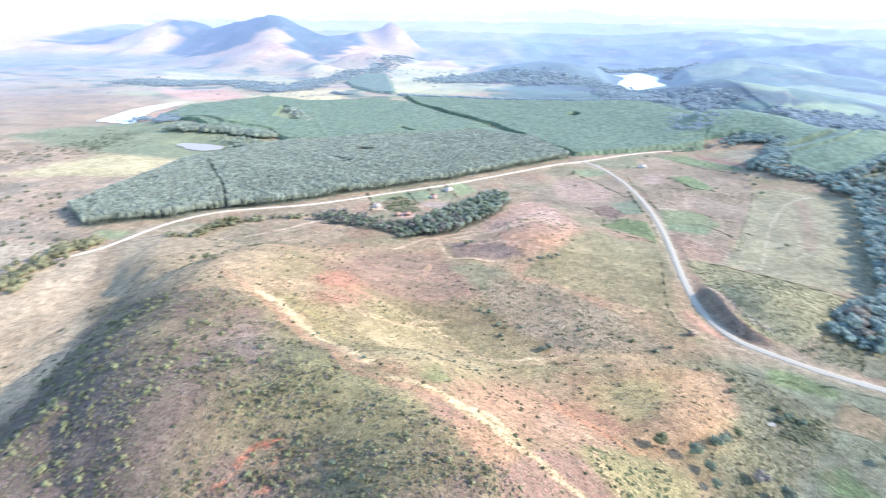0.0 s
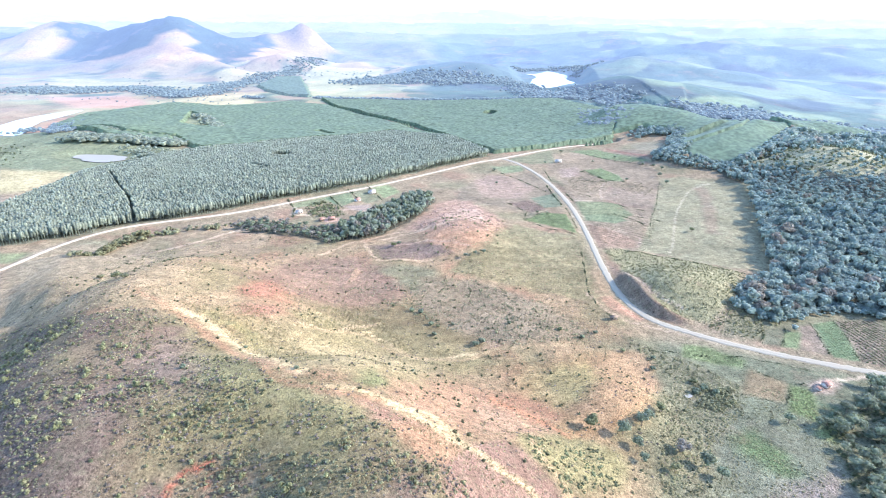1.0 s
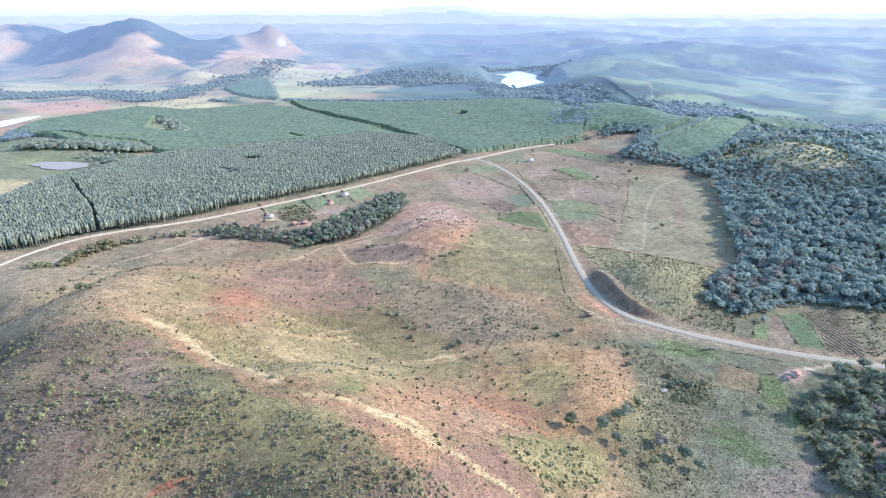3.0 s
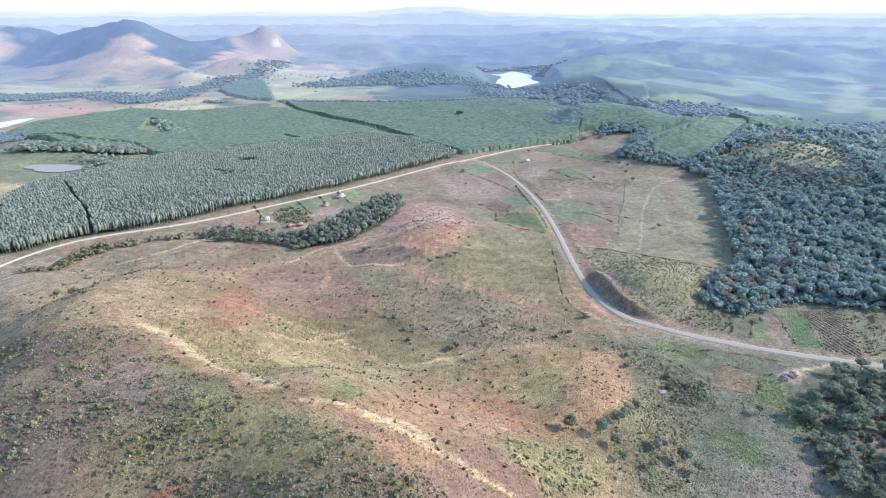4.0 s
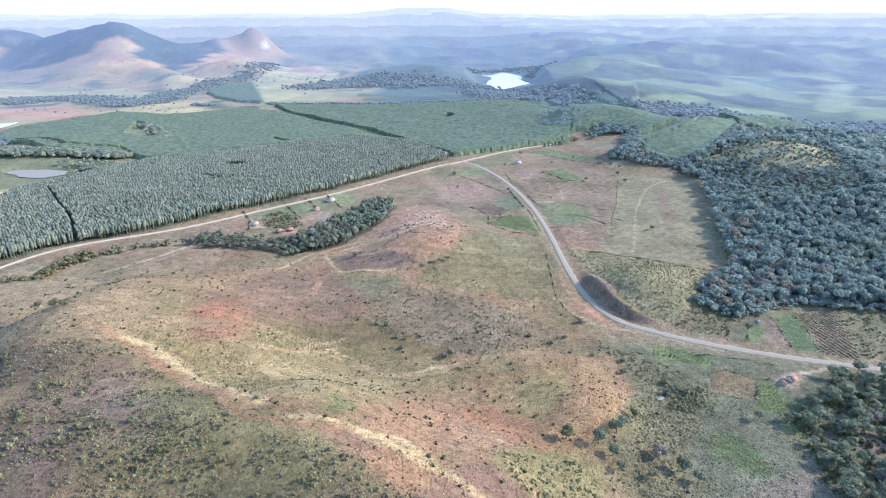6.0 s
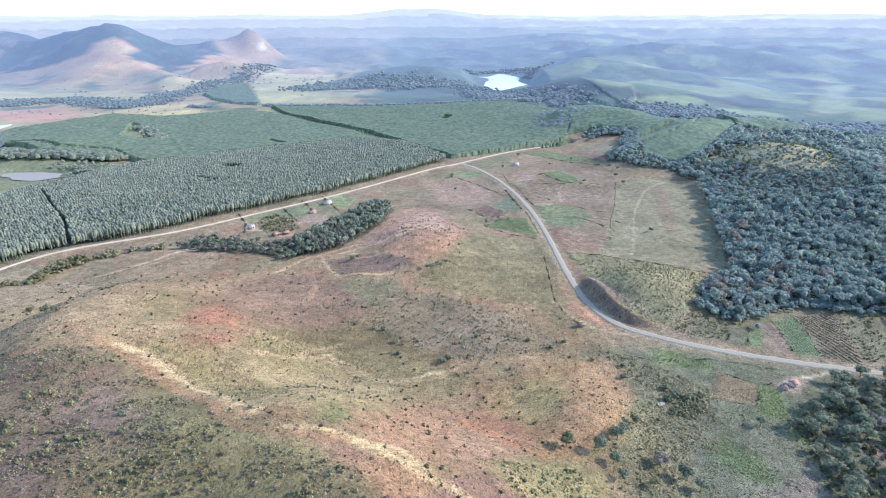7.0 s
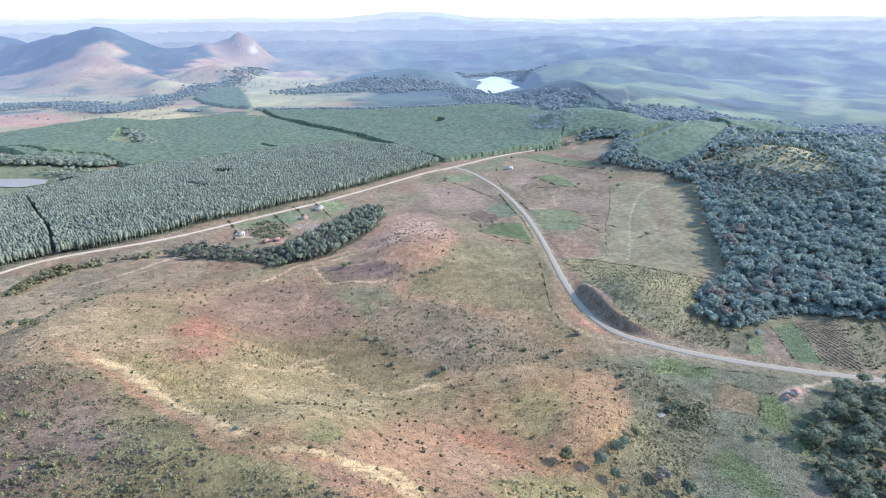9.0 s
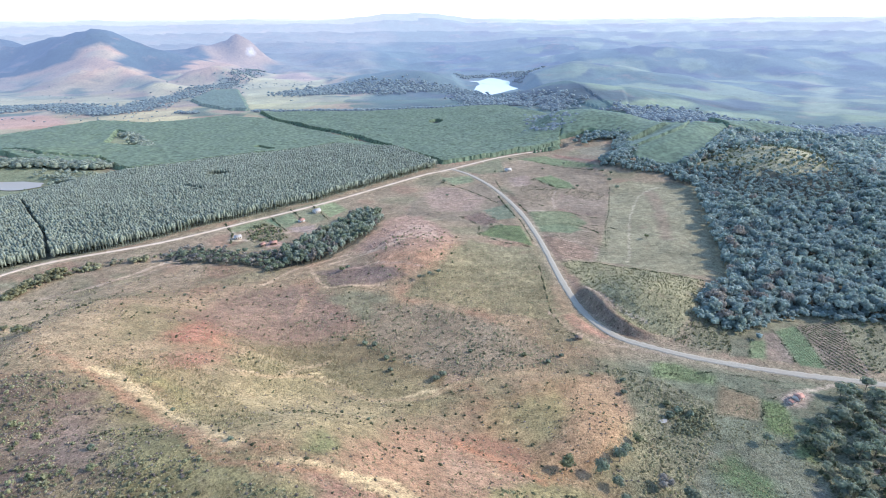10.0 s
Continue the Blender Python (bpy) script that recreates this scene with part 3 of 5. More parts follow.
plot([(-1060, 1215), (-940, 1240), (-890, 1180), (-960, 1120), (-1030, 1150)], (0.33, 0.28, 0.17), 10)
plot([(-769, 1118), (-808, 1243), (-679, 1170), (-559, 1020), (-552, 961), (-670, 982)], (0.23, 0.235, 0.125), 8)
plot([(925, 1518), (1091, 1775), (1384, 2179), (1497, 2214), (1285, 1946), (1168, 1708), (985, 1473), (922, 1471)], (0.22, 0.26, 0.17), 12)
plot([(879, 2097), (968, 1998), (1061, 1856), (992, 1663), (931, 1715), (873, 1874)], (0.17, 0.21, 0.14), 20)
plot([(411, 2600), (557, 2266), (709, 2209), (611, 2189), (421, 2239)], (0.14, 0.18, 0.125), 20)
plot([(380, 1400), (498, 1363), (606, 1374), (640, 1250), (762, 1215), (900, 1215), (900, 1260), (700, 1330), (500, 1400)], (0.085, 0.10, 0.085), 15)
plot([(220, 1011), (267, 1021), (290, 963), (256, 896), (227, 941)], (0.23, 0.20, 0.135), 4)
plot([(-725, 669), (-619, 674), (-598, 675), (-586, 582), (-671, 548), (-747, 523)], (0.40, 0.33, 0.18), 10)
plot([(-901, 929), (-938, 1016), (-966, 1098), (-922, 1088), (-830, 960)], (0.36, 0.22, 0.15), 5)
# the ridge and the hollow beyond it
plot([(-174, 258), (-162, 262), (-141, 253), (-123, 255), (-105, 249), (-79, 197), (-81, 190), (-97, 201), (-135, 240), (-155, 250)], (0.25, 0.225, 0.115), 3)
plot([(-178, 249), (-151, 237), (-128, 221), (-98, 198), (-80, 187), (-89, 183), (-104, 194), (-129, 217), (-152, 234)], (0.30, 0.20, 0.135), 2)
plot([(-169, 295), (-170, 318), (-168, 340), (-161, 345), (-156, 329), (-157, 304)], (0.29, 0.15, 0.11), 6)
plot([(-157, 268), (-154, 283), (-140, 294), (-133, 288), (-144, 272)], (0.29, 0.165, 0.12), 5)
plot([(-62, 199), (-53, 211), (-46, 203), (-52, 188), (-60, 190)], (0.15, 0.165, 0.085), 3)
plot([(-43, 192), (-32, 241), (-7, 263), (-5, 184), (-16, 182), (-32, 184)], (0.28, 0.185, 0.125), 6)
plot([(-55, 174), (-49, 178), (-37, 175), (-25, 170), (-45, 163)], (0.25, 0.16, 0.12), 2)
plot([(-149, 208), (-129, 204), (-101, 189), (-80, 180), (-64, 173), (-50, 167), (-47, 162), (-114, 170), (-133, 185)], (0.215, 0.205, 0.11), 6)
plot([(-175, 192), (-169, 204), (-166, 220), (-153, 216), (-138, 197), (-125, 178), (-120, 171), (-147, 173), (-158, 185)], (0.185, 0.145, 0.12), 8)
plot([(-177, 385), (-164, 432), (-133, 443), (-103, 412), (-77, 389), (-84, 369), (-126, 349), (-157, 350)], (0.22, 0.155, 0.118), 9)
plot([(-106, 424), (-80, 437), (-56, 429), (-42, 391), (-35, 370), (-54, 369), (-78, 394)], (0.165, 0.16, 0.105), 4)
plot([(-58, 407), (-43, 409), (-30, 401), (-37, 391), (-52, 394)], (0.29, 0.215, 0.155), 2)
# dark soil of the west flank, with the slope's shade painted in
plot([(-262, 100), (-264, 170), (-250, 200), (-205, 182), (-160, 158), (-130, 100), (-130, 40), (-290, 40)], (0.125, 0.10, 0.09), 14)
# the scrubby hollow below the fallow field, and the pale shoulder in the west
plot([(-63, 410), (-23, 412), (5, 401), (32, 385), (61, 349), (70, 330), (40, 320), (9, 310), (-18, 321), (-59, 352)], (0.205, 0.168, 0.12), 5)
plot([(-430, 436), (-340, 446), (-240, 360), (-205, 318), (-190, 262), (-205, 244), (-258, 250), (-330, 268), (-400, 360)], (0.285, 0.225, 0.145), 10)
plot([(-144, 265), (-110, 271), (-72, 286), (-33, 276), (-41, 223), (-62, 197), (-82, 190), (-106, 219)], (0.275, 0.235, 0.14), 6)
plot([(-201, 257), (-188, 274), (-170, 297), (-158, 274), (-175, 260), (-181, 247)], (0.29, 0.225, 0.145), 5)
# the bare orange slope above the ditch
plot([(81, 316), (96, 320), (99, 298), (88, 266), (70, 238), (57, 221), (45, 232), (43, 248), (29, 267), (34, 282), (60, 303)], (0.285, 0.20, 0.122), 4)
plot([(29, 273), (42, 290), (59, 298), (64, 271), (48, 249), (37, 250)], (0.28, 0.235, 0.12), 5)
plot([(-7, 249), (3, 235), (16, 222), (33, 222), (36, 213), (19, 200), (11, 192), (-5, 184)], (0.29, 0.20, 0.14), 3)
plot([(13, 204), (39, 221), (58, 219), (68, 217), (60, 190), (30, 180), (13, 193)], (0.20, 0.185, 0.10), 3)
plot([(87, 343), (111, 328), (110, 298), (109, 271), (116, 253), (116, 236), (110, 222), (90, 219), (84, 239), (99, 275), (102, 310)], (0.165, 0.155, 0.095), 3)


TILLED = [
    [(81, 316), (96, 320), (99, 298), (88, 266), (70, 238), (57, 221), (45, 232), (10, 250), (10, 265), (34, 282), (60, 303)],
    [(220, 773), (252, 792), (290, 768), (328, 748), (296, 640), (250, 480), (219, 470), (133, 502), (169, 604)],
    [(17, 551), (76, 529), (82, 470), (78, 384), (50, 396), (-42, 426), (-20, 490)],
    [(60, 850), (110, 930), (220, 960), (225, 850), (215, 760), (190, 660), (150, 560), (132, 495), (96, 520), (92, 600), (84, 700)],
]


# worn paths: line, colour, width
PATHS = []


def worn(line, color, wide):
    PATHS.append((line, color, wide))


worn(rounded([(-178, 254), (-165, 250), (-150, 243), (-136, 234), (-118, 222), (-104, 207), (-94, 196), (-82, 189)], 3), STRAW, 4.2)
worn(rounded([(-182, 251), (-152, 235), (-129, 219), (-103, 197), (-82, 185)], 3), (0.38, 0.26, 0.17), 1.2)
worn(rounded([(-124, 282), (-116, 287), (-107, 288), (-100, 300), (-93, 316), (-81, 327)], 3), (0.45, 0.36, 0.24), 1.8)
worn(rounded([(-87, 310), (-74, 304), (-62, 296), (-53, 288), (-44, 285), (-31, 290), (-18, 297), (-8, 299)], 3), (0.42, 0.35, 0.22), 2.2)
worn([(-113, 121), (-112, 129), (-110, 133), (-108, 137), (-104, 139), (-99, 142)], RED, 1.5)
worn([(-99, 142), (-98, 137), (-96, 134), (-95, 131)], (0.27, 0.12, 0.085), 1.2)
worn([(-97, 126), (-94, 123)], RED, 1.4)
worn(rounded([(-68, 180), (-59, 181), (-50, 181), (-41, 180), (-33, 176), (-24, 177), (-16, 178)], 3), STRAW, 1.8)
worn(rounded([(-34, 182), (-28, 185), (-20, 182), (-13, 177)], 3), STRAW, 2.6)
worn(rounded([(-340, 401), (-329, 420), (-307, 435), (-289, 459), (-272, 489), (-257, 492)], 3), (0.44, 0.33, 0.23), 1.8)
worn(rounded([(-44, 183), (-32, 180), (-22, 175), (-14, 171), (-6, 171), (3, 167), (9, 166), (16, 166), (20, 160), (26, 150)], 3), STRAW, 2.4)
worn(rounded([(0, 247), (12, 240), (23, 231), (31, 224), (39, 219)], 3), (0.38, 0.20, 0.12), 2.6)
worn(rounded([(4, 240), (14, 230), (18, 214), (20, 198), (26, 186), (36, 172)], 3), (0.40, 0.30, 0.19), 1.3)
worn(rounded([(-333, 418), (-314, 432), (-299, 446), (-287, 461), (-272, 490), (-260, 497)], 3), (0.44, 0.33, 0.23), 1.9)
worn(rounded([(-214, 266), (-190, 255), (-170, 245), (-148, 233), (-124, 215), (-101, 191), (-86, 180), (-66, 176), (-44, 179)], 3), (0.31, 0.195, 0.125), 2.2)
worn(rounded([(-122, 278), (-105, 292), (-88, 305), (-70, 294), (-50, 287), (-17, 291), (0, 304), (18, 308), (50, 316)], 3), (0.32, 0.251, 0.156), 2.4)
worn(rounded([(-164, 442), (-156, 455), (-148, 473), (-136, 484), (-124, 466), (-110, 443), (-91, 445), (-59, 446)], 3), (0.44, 0.33, 0.225), 1.9)
worn(rounded([(-136, 484), (-113, 504), (-90, 508), (-70, 510), (-52, 525), (-37, 580)], 3), (0.43, 0.30, 0.21), 1.7)
worn(rounded([(-120, 490), (-82, 485), (-63, 480)], 3), (0.40, 0.30, 0.21), 1.4)
worn(rounded([(-318, 430), (-300, 446), (-280, 460), (-262, 485), (-240, 490)], 3), (0.32, 0.236, 0.164), 1.8)
worn(rounded([(286, 762), (255, 736), (225, 681), (198, 613), (181, 558), (162, 495)], 3), (0.40, 0.34, 0.23), 1.3)
worn(rounded([(88, 578), (105, 566), (120, 557), (138, 544), (142, 533), (134, 512)], 3), (0.34, 0.25, 0.185), 1.4)
worn(rounded([(138, 744), (128, 710), (121, 662), (104, 657), (87, 655)], 3), (0.34, 0.26, 0.19), 1.5)
worn(rounded([(72, 402), (77, 388), (86, 369), (100, 358), (126, 349), (150, 336)], 3), (0.36, 0.27, 0.19), 1.6)
worn(rounded([(109, 440), (113, 422), (119, 404), (127, 391), (140, 379)], 3), (0.44, 0.34, 0.24), 1.5)
worn(rounded([(-118, 490), (-82, 504), (-60, 510), (-40, 535), (-30, 562)], 3), (0.46, 0.34, 0.23), 2.4)
worn(rounded([(-99, 475), (-70, 480), (-45, 476), (-26, 472)], 3), (0.34, 0.24, 0.18), 1.2)
worn([(-240, 575), (-228, 557), (-214, 553)], SAND, 3.0)
worn([(-183, 578), (-160, 590), (-150, 594)], (0.36, 0.251, 0.195), 2.2)
worn(rounded([(240, 314), (228, 310), (216, 306), (206, 302), (198, 296)], 3), SAND, 1.8)


def blend(c, share, color):
    return c * (1 - share[:, None]) + np.array(color) * share[:, None]


def land_cover(x, y):
    """The colour of what grows or lies at each place, with haze tints painted in."""
    far = np.hypot(x, y)
    c = np.tile(np.array(DRY), (len(x), 1))
    wx, wy = x + 2.5 * ripple(x, y, 7, 8) + 1.2 * ripple(x, y, 2.6, 9), y + 2.5 * ripple(x, y, 7, 10) + 1.2 * ripple(x, y, 2.6, 11)
    c = blend(c, 0.8 * smooth(-0.1, 0.7, ripple(x, y, 28, 12)), OLIVE)
    c = blend(c, 0.7 * smooth(0.2, 0.8, ripple(x, y, 17, 13)), (0.245, 0.15, 0.10))
    # the wide country beyond the fields
    west = smooth(-380, -560, x) * smooth(1500, 300, y)
    c = blend(c, west, (0.31, 0.225, 0.15))
    c = blend(c, west * smooth(0.1, 0.6, ripple(x, y, 24, 14)), (0.20, 0.16, 0.115))
    out = smooth(1150, 1350, y + 0.55 * np.maximum(x - 250, 0))
    c = blend(c, out, PASTURE)
    c = blend(c, out * smooth(0.15, 0.3, ripple(x, y, 60, 15)), (0.26, 0.195, 0.125))
    c = blend(c, out * smooth(0.2, 0.3, ripple(x, y, 75, 25)), (0.23, 0.23, 0.135))
    c = blend(c, out * smooth(0.45, 0.55, ripple(x, y, 48, 26)), (0.11, 0.135, 0.09))
    # far cover muted by distance, then bluish: haze put into the colour
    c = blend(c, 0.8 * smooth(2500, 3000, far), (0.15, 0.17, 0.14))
    c = blend(c, out * smooth(-350, -150, x + 0.05 * y + 120 * ripple(x, y, 150, 16)), (0.095, 0.14, 0.115))
    c = blend(c, out * smooth(-300, 0, x) * smooth(0.25, 0.5, ripple(x, y, 110, 17)), WOODED)
    c = blend(c, 0.85 * out * smooth(200, 500, x) * smooth(0.15, 0.4, ripple(x, y, 90, 18)), (0.19, 0.235, 0.145))
    high = ground_z(x, y)
    peak = smooth(-5, 30, high) * smooth(1850, 1980, y) * smooth(-850, -1000, x) * smooth(3100, 2900, y)
    c = blend(c, peak, PINK)
    c = blend(c, 0.6 * peak * smooth(0.1, 0.5, ripple(x, y, 45, 36)), (0.36, 0.30, 0.18))
    wx2, wy2 = x + 22 * ripple(x, y, 30, 37), y + 22 * ripple(x, y, 26, 38)
    # mountain scrub, its dark colour also holding the shade of the left faces
    for shape in (MOUNTAIN_SCRUB, WEST_SCRUB):
        c = blend(c, inside(wx2, wy2, shape).astype(float), (0.055, 0.085, 0.085))
    # the bare rocky cone beside the mountain, with a pale scar of quarried stone
    cone_x, cone_y = CONE
    d = np.hypot(x - cone_x, y - cone_y) + 40 * ripple(x, y, 40, 34)
    c = blend(c, 0.9 * smooth(230, 150, d), (0.27, 0.20, 0.135))
    c = blend(c, 0.9 * smooth(17, 11, np.hypot(x + 1000, 0.45 * (y - 2880)) + 7 * ripple(x, y, 9, 35)), (0.6, 0.57, 0.53))
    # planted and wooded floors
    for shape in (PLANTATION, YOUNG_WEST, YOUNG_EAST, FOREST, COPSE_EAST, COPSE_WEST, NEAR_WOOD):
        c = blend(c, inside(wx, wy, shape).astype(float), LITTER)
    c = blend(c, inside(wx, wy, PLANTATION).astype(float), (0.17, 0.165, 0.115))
    c = blend(c, inside(wx, wy, DOME).astype(float), (0.165, 0.23, 0.11))
    c = blend(c, inside(wx + 20 * ripple(x, y, 12, 31), wy + 16 * ripple(x, y, 12, 32), GLADE).astype(float), (0.31, 0.285, 0.175))
    heath = inside(wx, wy, HEATH).astype(float)
    c = blend(c, heath * 0.9, SCRUB)
    c = blend(c, heath * 0.8 * smooth(-0.1, 0.5, ripple(x, y, 14, 19)), (0.175, 0.155, 0.09))
    c = blend(c, heath * smooth(0.2, 0.6, ripple(x, y, 11, 20)), (0.155, 0.118, 0.095))
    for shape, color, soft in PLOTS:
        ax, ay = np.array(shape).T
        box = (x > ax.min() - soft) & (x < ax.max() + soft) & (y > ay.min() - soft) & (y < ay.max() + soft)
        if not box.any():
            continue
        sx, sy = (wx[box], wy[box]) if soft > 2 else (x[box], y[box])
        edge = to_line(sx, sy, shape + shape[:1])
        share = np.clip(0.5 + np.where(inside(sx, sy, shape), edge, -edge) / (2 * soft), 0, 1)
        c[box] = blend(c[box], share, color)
    for line, color, wide in PATHS:
        ax, ay = np.array(line).T
        box = (x > ax.min() - 9) & (x < ax.max() + 9) & (y > ay.min() - 9) & (y < ay.max() + 9)
        d = to_line((2 * x + wx)[box] / 3, (2 * y + wy)[box] / 3, line)
        c[box] = blend(c[box], 0.9 * smooth(wide * 1.1, wide * 0.25, d), color)
    for line in (ROAD, FOREST_ROAD):
        box = (far < 1150) & (y > 230)
        d = to_line(x[box], y[box], line)
        c[box] = blend(c[box], 0.75 * smooth(7.5, 4, d + 1.5 * ripple(x[box], y[box], 9, 21)), (0.28, 0.225, 0.15))
    # near ground tinted warmer by distance: its lack of haze, put into the colour
    near_warmth = smooth(620, 380, far) * smooth(130, 70, x)
    return c * (1 + near_warmth[:, None] * np.array((0.13, 0.01, -0.12)))


def sheet(name, xs, ys, keep, mat, kind="structure"):
    """The part of the land whose grid cells pass keep, as one mesh."""
    gx, gy = np.meshgrid(xs, ys)
    n, m = len(xs), len(ys)
    i = (np.arange(m - 1)[:, None] * n + np.arange(n - 1)[None]).ravel()
    x, y = gx.ravel(), gy.ravel()
    mid = np.hypot((x[i] + x[i + n + 1]) / 2, (y[i] + y[i + n + 1]) / 2)
    i = i[keep(mid)]
    quads = np.stack([i, i + 1, i + n + 1, i + n], 1)
    used, quads = np.unique(quads, return_inverse=True)
    quads = quads.reshape(-1, 4)
    x, y = x[used], y[used]
    z = ground_z(x, y)
    me = mesh_of(name, np.stack([x, y, z], 1), quads)
    wild = np.ones(len(x))
    for shape in TILLED:
        wild[inside(x, y, shape)] = 0.35
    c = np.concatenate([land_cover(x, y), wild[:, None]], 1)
    a = me.attributes.new("land_cover", "FLOAT_COLOR", "POINT")
    a.data.foreach_set("color", c.astype(np.float32).ravel())
    me.materials.append(mat)
    me.polygons.foreach_set("use_smooth", np.ones(len(quads), bool))
    return tagged(new(name, me), kind=kind)


def mesh_of(name, verts, faces):
    """A mesh from arrays; all faces have the same number of corners."""
    me = bpy.data.meshes.new(name)
    k = faces.shape[1]
    me.vertices.add(len(verts)), me.loops.add(faces.size), me.polygons.add(len(faces))
    me.vertices.foreach_set("co", np.asarray(verts, np.float32).ravel())
    me.loops.foreach_set("vertex_index", np.asarray(faces, np.int32).ravel())
    me.polygons.foreach_set("loop_start", np.arange(0, faces.size, k, dtype=np.int32))
    me.update(calc_edges=True)
    me.validate()
    return me


XS = steps(-430, 400, 2.5, -4950, 4950, 1.036)
YS = steps(90, 560, 2.5, -600, 4950, 1.013)
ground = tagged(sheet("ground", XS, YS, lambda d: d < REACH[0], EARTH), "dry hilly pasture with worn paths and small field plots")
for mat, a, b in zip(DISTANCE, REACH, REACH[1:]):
    tagged(sheet("backdrop", XS, YS, lambda d: (d >= a) & (d < b), mat), "far hills and pastures with haze painted in as a glow")



# ---- roads ----
def ribbon(name, line, wide, mat, lift, label):
    """A road bed with a low crown and frayed, sunken edges."""
    p = np.array(rounded(line, 3))
    way = np.gradient(p, axis=0)
    side = np.stack([way[:, 1], -way[:, 0]], 1) / np.linalg.norm(way, axis=1)[:, None]
    across, rise = np.array([-0.5, -0.44, -0.22, 0, 0.22, 0.44, 0.5]), np.array([-0.5, 0.0, 0.05, 0.10, 0.05, 0.0, -0.5])
    rng = np.random.default_rng(5)
    w = wide * (1 + 0.10 * rng.standard_normal((len(p), 1)))
    xy = p[:, None] + side[:, None] * (across * w)[:, :, None]
    z = ground_z(p[:, 0], p[:, 1])[:, None] + rise + lift
    verts = np.concatenate([xy, z[:, :, None]], 2).reshape(-1, 3)
    i = (np.arange(len(p) - 1)[:, None] * 7 + np.arange(6)[None]).ravel()
    me = mesh_of(name, verts, np.stack([i, i + 1, i + 8, i + 7], 1))
    me.materials.append(mat)
    return tagged(new(name, me), label, kind="structure")


ribbon("road", ROAD, 6.2, ROAD_DIRT, 0.25, "pale gravel road curving between the fields")
ribbon("road", FOREST_ROAD, 4.6, TRACK_DIRT, 0.25, "sandy straight track along the plantation edge")


# ---- plants ----
RNG = np.random.default_rng(11)


def ball(rounds=1):
    bm = bmesh.new()
    bmesh.ops.create_icosphere(bm, subdivisions=rounds + 1, radius=1)
    v = np.array([u.co[:] for u in bm.verts])
    f = np.array([[u.index for u in g.verts] for g in bm.faces])
    bm.free()
    return v, f


def joined(pieces):
    verts, faces, n = [], [], 0
    for v, f in pieces:
        verts.append(v), faces.append(f + n)
        n += len(v)
    return np.concatenate(verts), np.concatenate(faces)


def leaves(center, radius, count, size):
    """Loose leaf sprays over an egg-shaped clump."""
    d = RNG.standard_normal((count, 3))
    d[:, 2] = np.abs(d[:, 2]) * 0.9 - 0.25
    d /= np.linalg.norm(d, axis=1)[:, None]
    at = np.array(center) + d * np.array(radius) * RNG.uniform(0.82, 1.12, (count, 1))
    u = RNG.standard_normal((count, 3))
    u -= 0.7 * d * (u * d).sum(1)[:, None]
    u /= np.linalg.norm(u, axis=1)[:, None]
    w = np.cross(d, u)
    s = size * RNG.uniform(0.6, 1.4, (count, 1))
    v = np.stack([at - u * s - w * s * 0.6, at + u * s - w * s * 0.6 + d * s * 0.3, at + w * s * 1.1 + d * s * 0.2], 1).reshape(-1, 3)
    return v, np.arange(count * 3).reshape(-1, 3)


def clump(center, radius, rounds=1, rough=0.22):
    v, f = ball(rounds)
    v = v * (1 + rough * RNG.standard_normal((len(v), 1)))
    return v * np.array(radius) + np.array(center), f


def cone(r0, r1, z0, z1, sides, lean=(0, 0)):
    a = np.arange(sides) * 2 * np.pi / sides
    ring = np.stack([np.cos(a), np.sin(a)], 1)
    v = np.concatenate([np.c_[ring * r0, np.full(sides, z0)], np.c_[ring * r1 + np.array(lean), np.full(sides, z1)]])
    i, j = np.arange(sides), (np.arange(sides) + 1) % sides
    return v, np.concatenate([np.stack([i, j, j + sides], 1), np.stack([i, j + sides, i + sides], 1)])


def gum(stem=False):
    """A slim plantation tree, one metre high, with a narrow ragged crown."""
    rings, v, f, k = [(0.42 if stem else 0.30, 0.07), (0.62, 0.13), (0.87, 0.10)], [], [], 4
    for z, r in rings:
        a = np.arange(k) * 2 * np.pi / k + RNG.uniform(0, 1.5)
        rr = r * RNG.uniform(0.4, 1.6, k)
        v.append(np.stack([np.cos(a) * rr, np.sin(a) * rr, z + RNG.uniform(-0.10, 0.10, k)], 1))
    v = np.concatenate(v + [np.array([[RNG.uniform(-0.02, 0.02), 0, 1.0]])])
    for n in range(2):
        for i in range(k):
            a, b, c, d = n * k + i, n * k + (i + 1) % k, (n + 1) * k + i, (n + 1) * k + (i + 1) % k
            f += [(a, b, d), (a, d, c)]
    f += [(8 + i, 8 + (i + 1) % k, 12) for i in range(k)]
    tree = (v, np.array(f))
    return joined([tree, cone(0.022, 0.014, -0.02, 0.55, 3)]) if stem else tree


def edge_gum():
    return gum(True)


def small_gum():
    v, f = cone(0.30, 0.20, 0.0, 0.6, 6)
    v[:, :2] *= RNG.uniform(0.8, 1.25, (12, 1))
    v = np.concatenate([v, [[0, 0, 1.0]]])
    return v, np.concatenate([f, np.array([(6 + i, 6 + (i + 1) % 6, 12) for i in range(6)])])


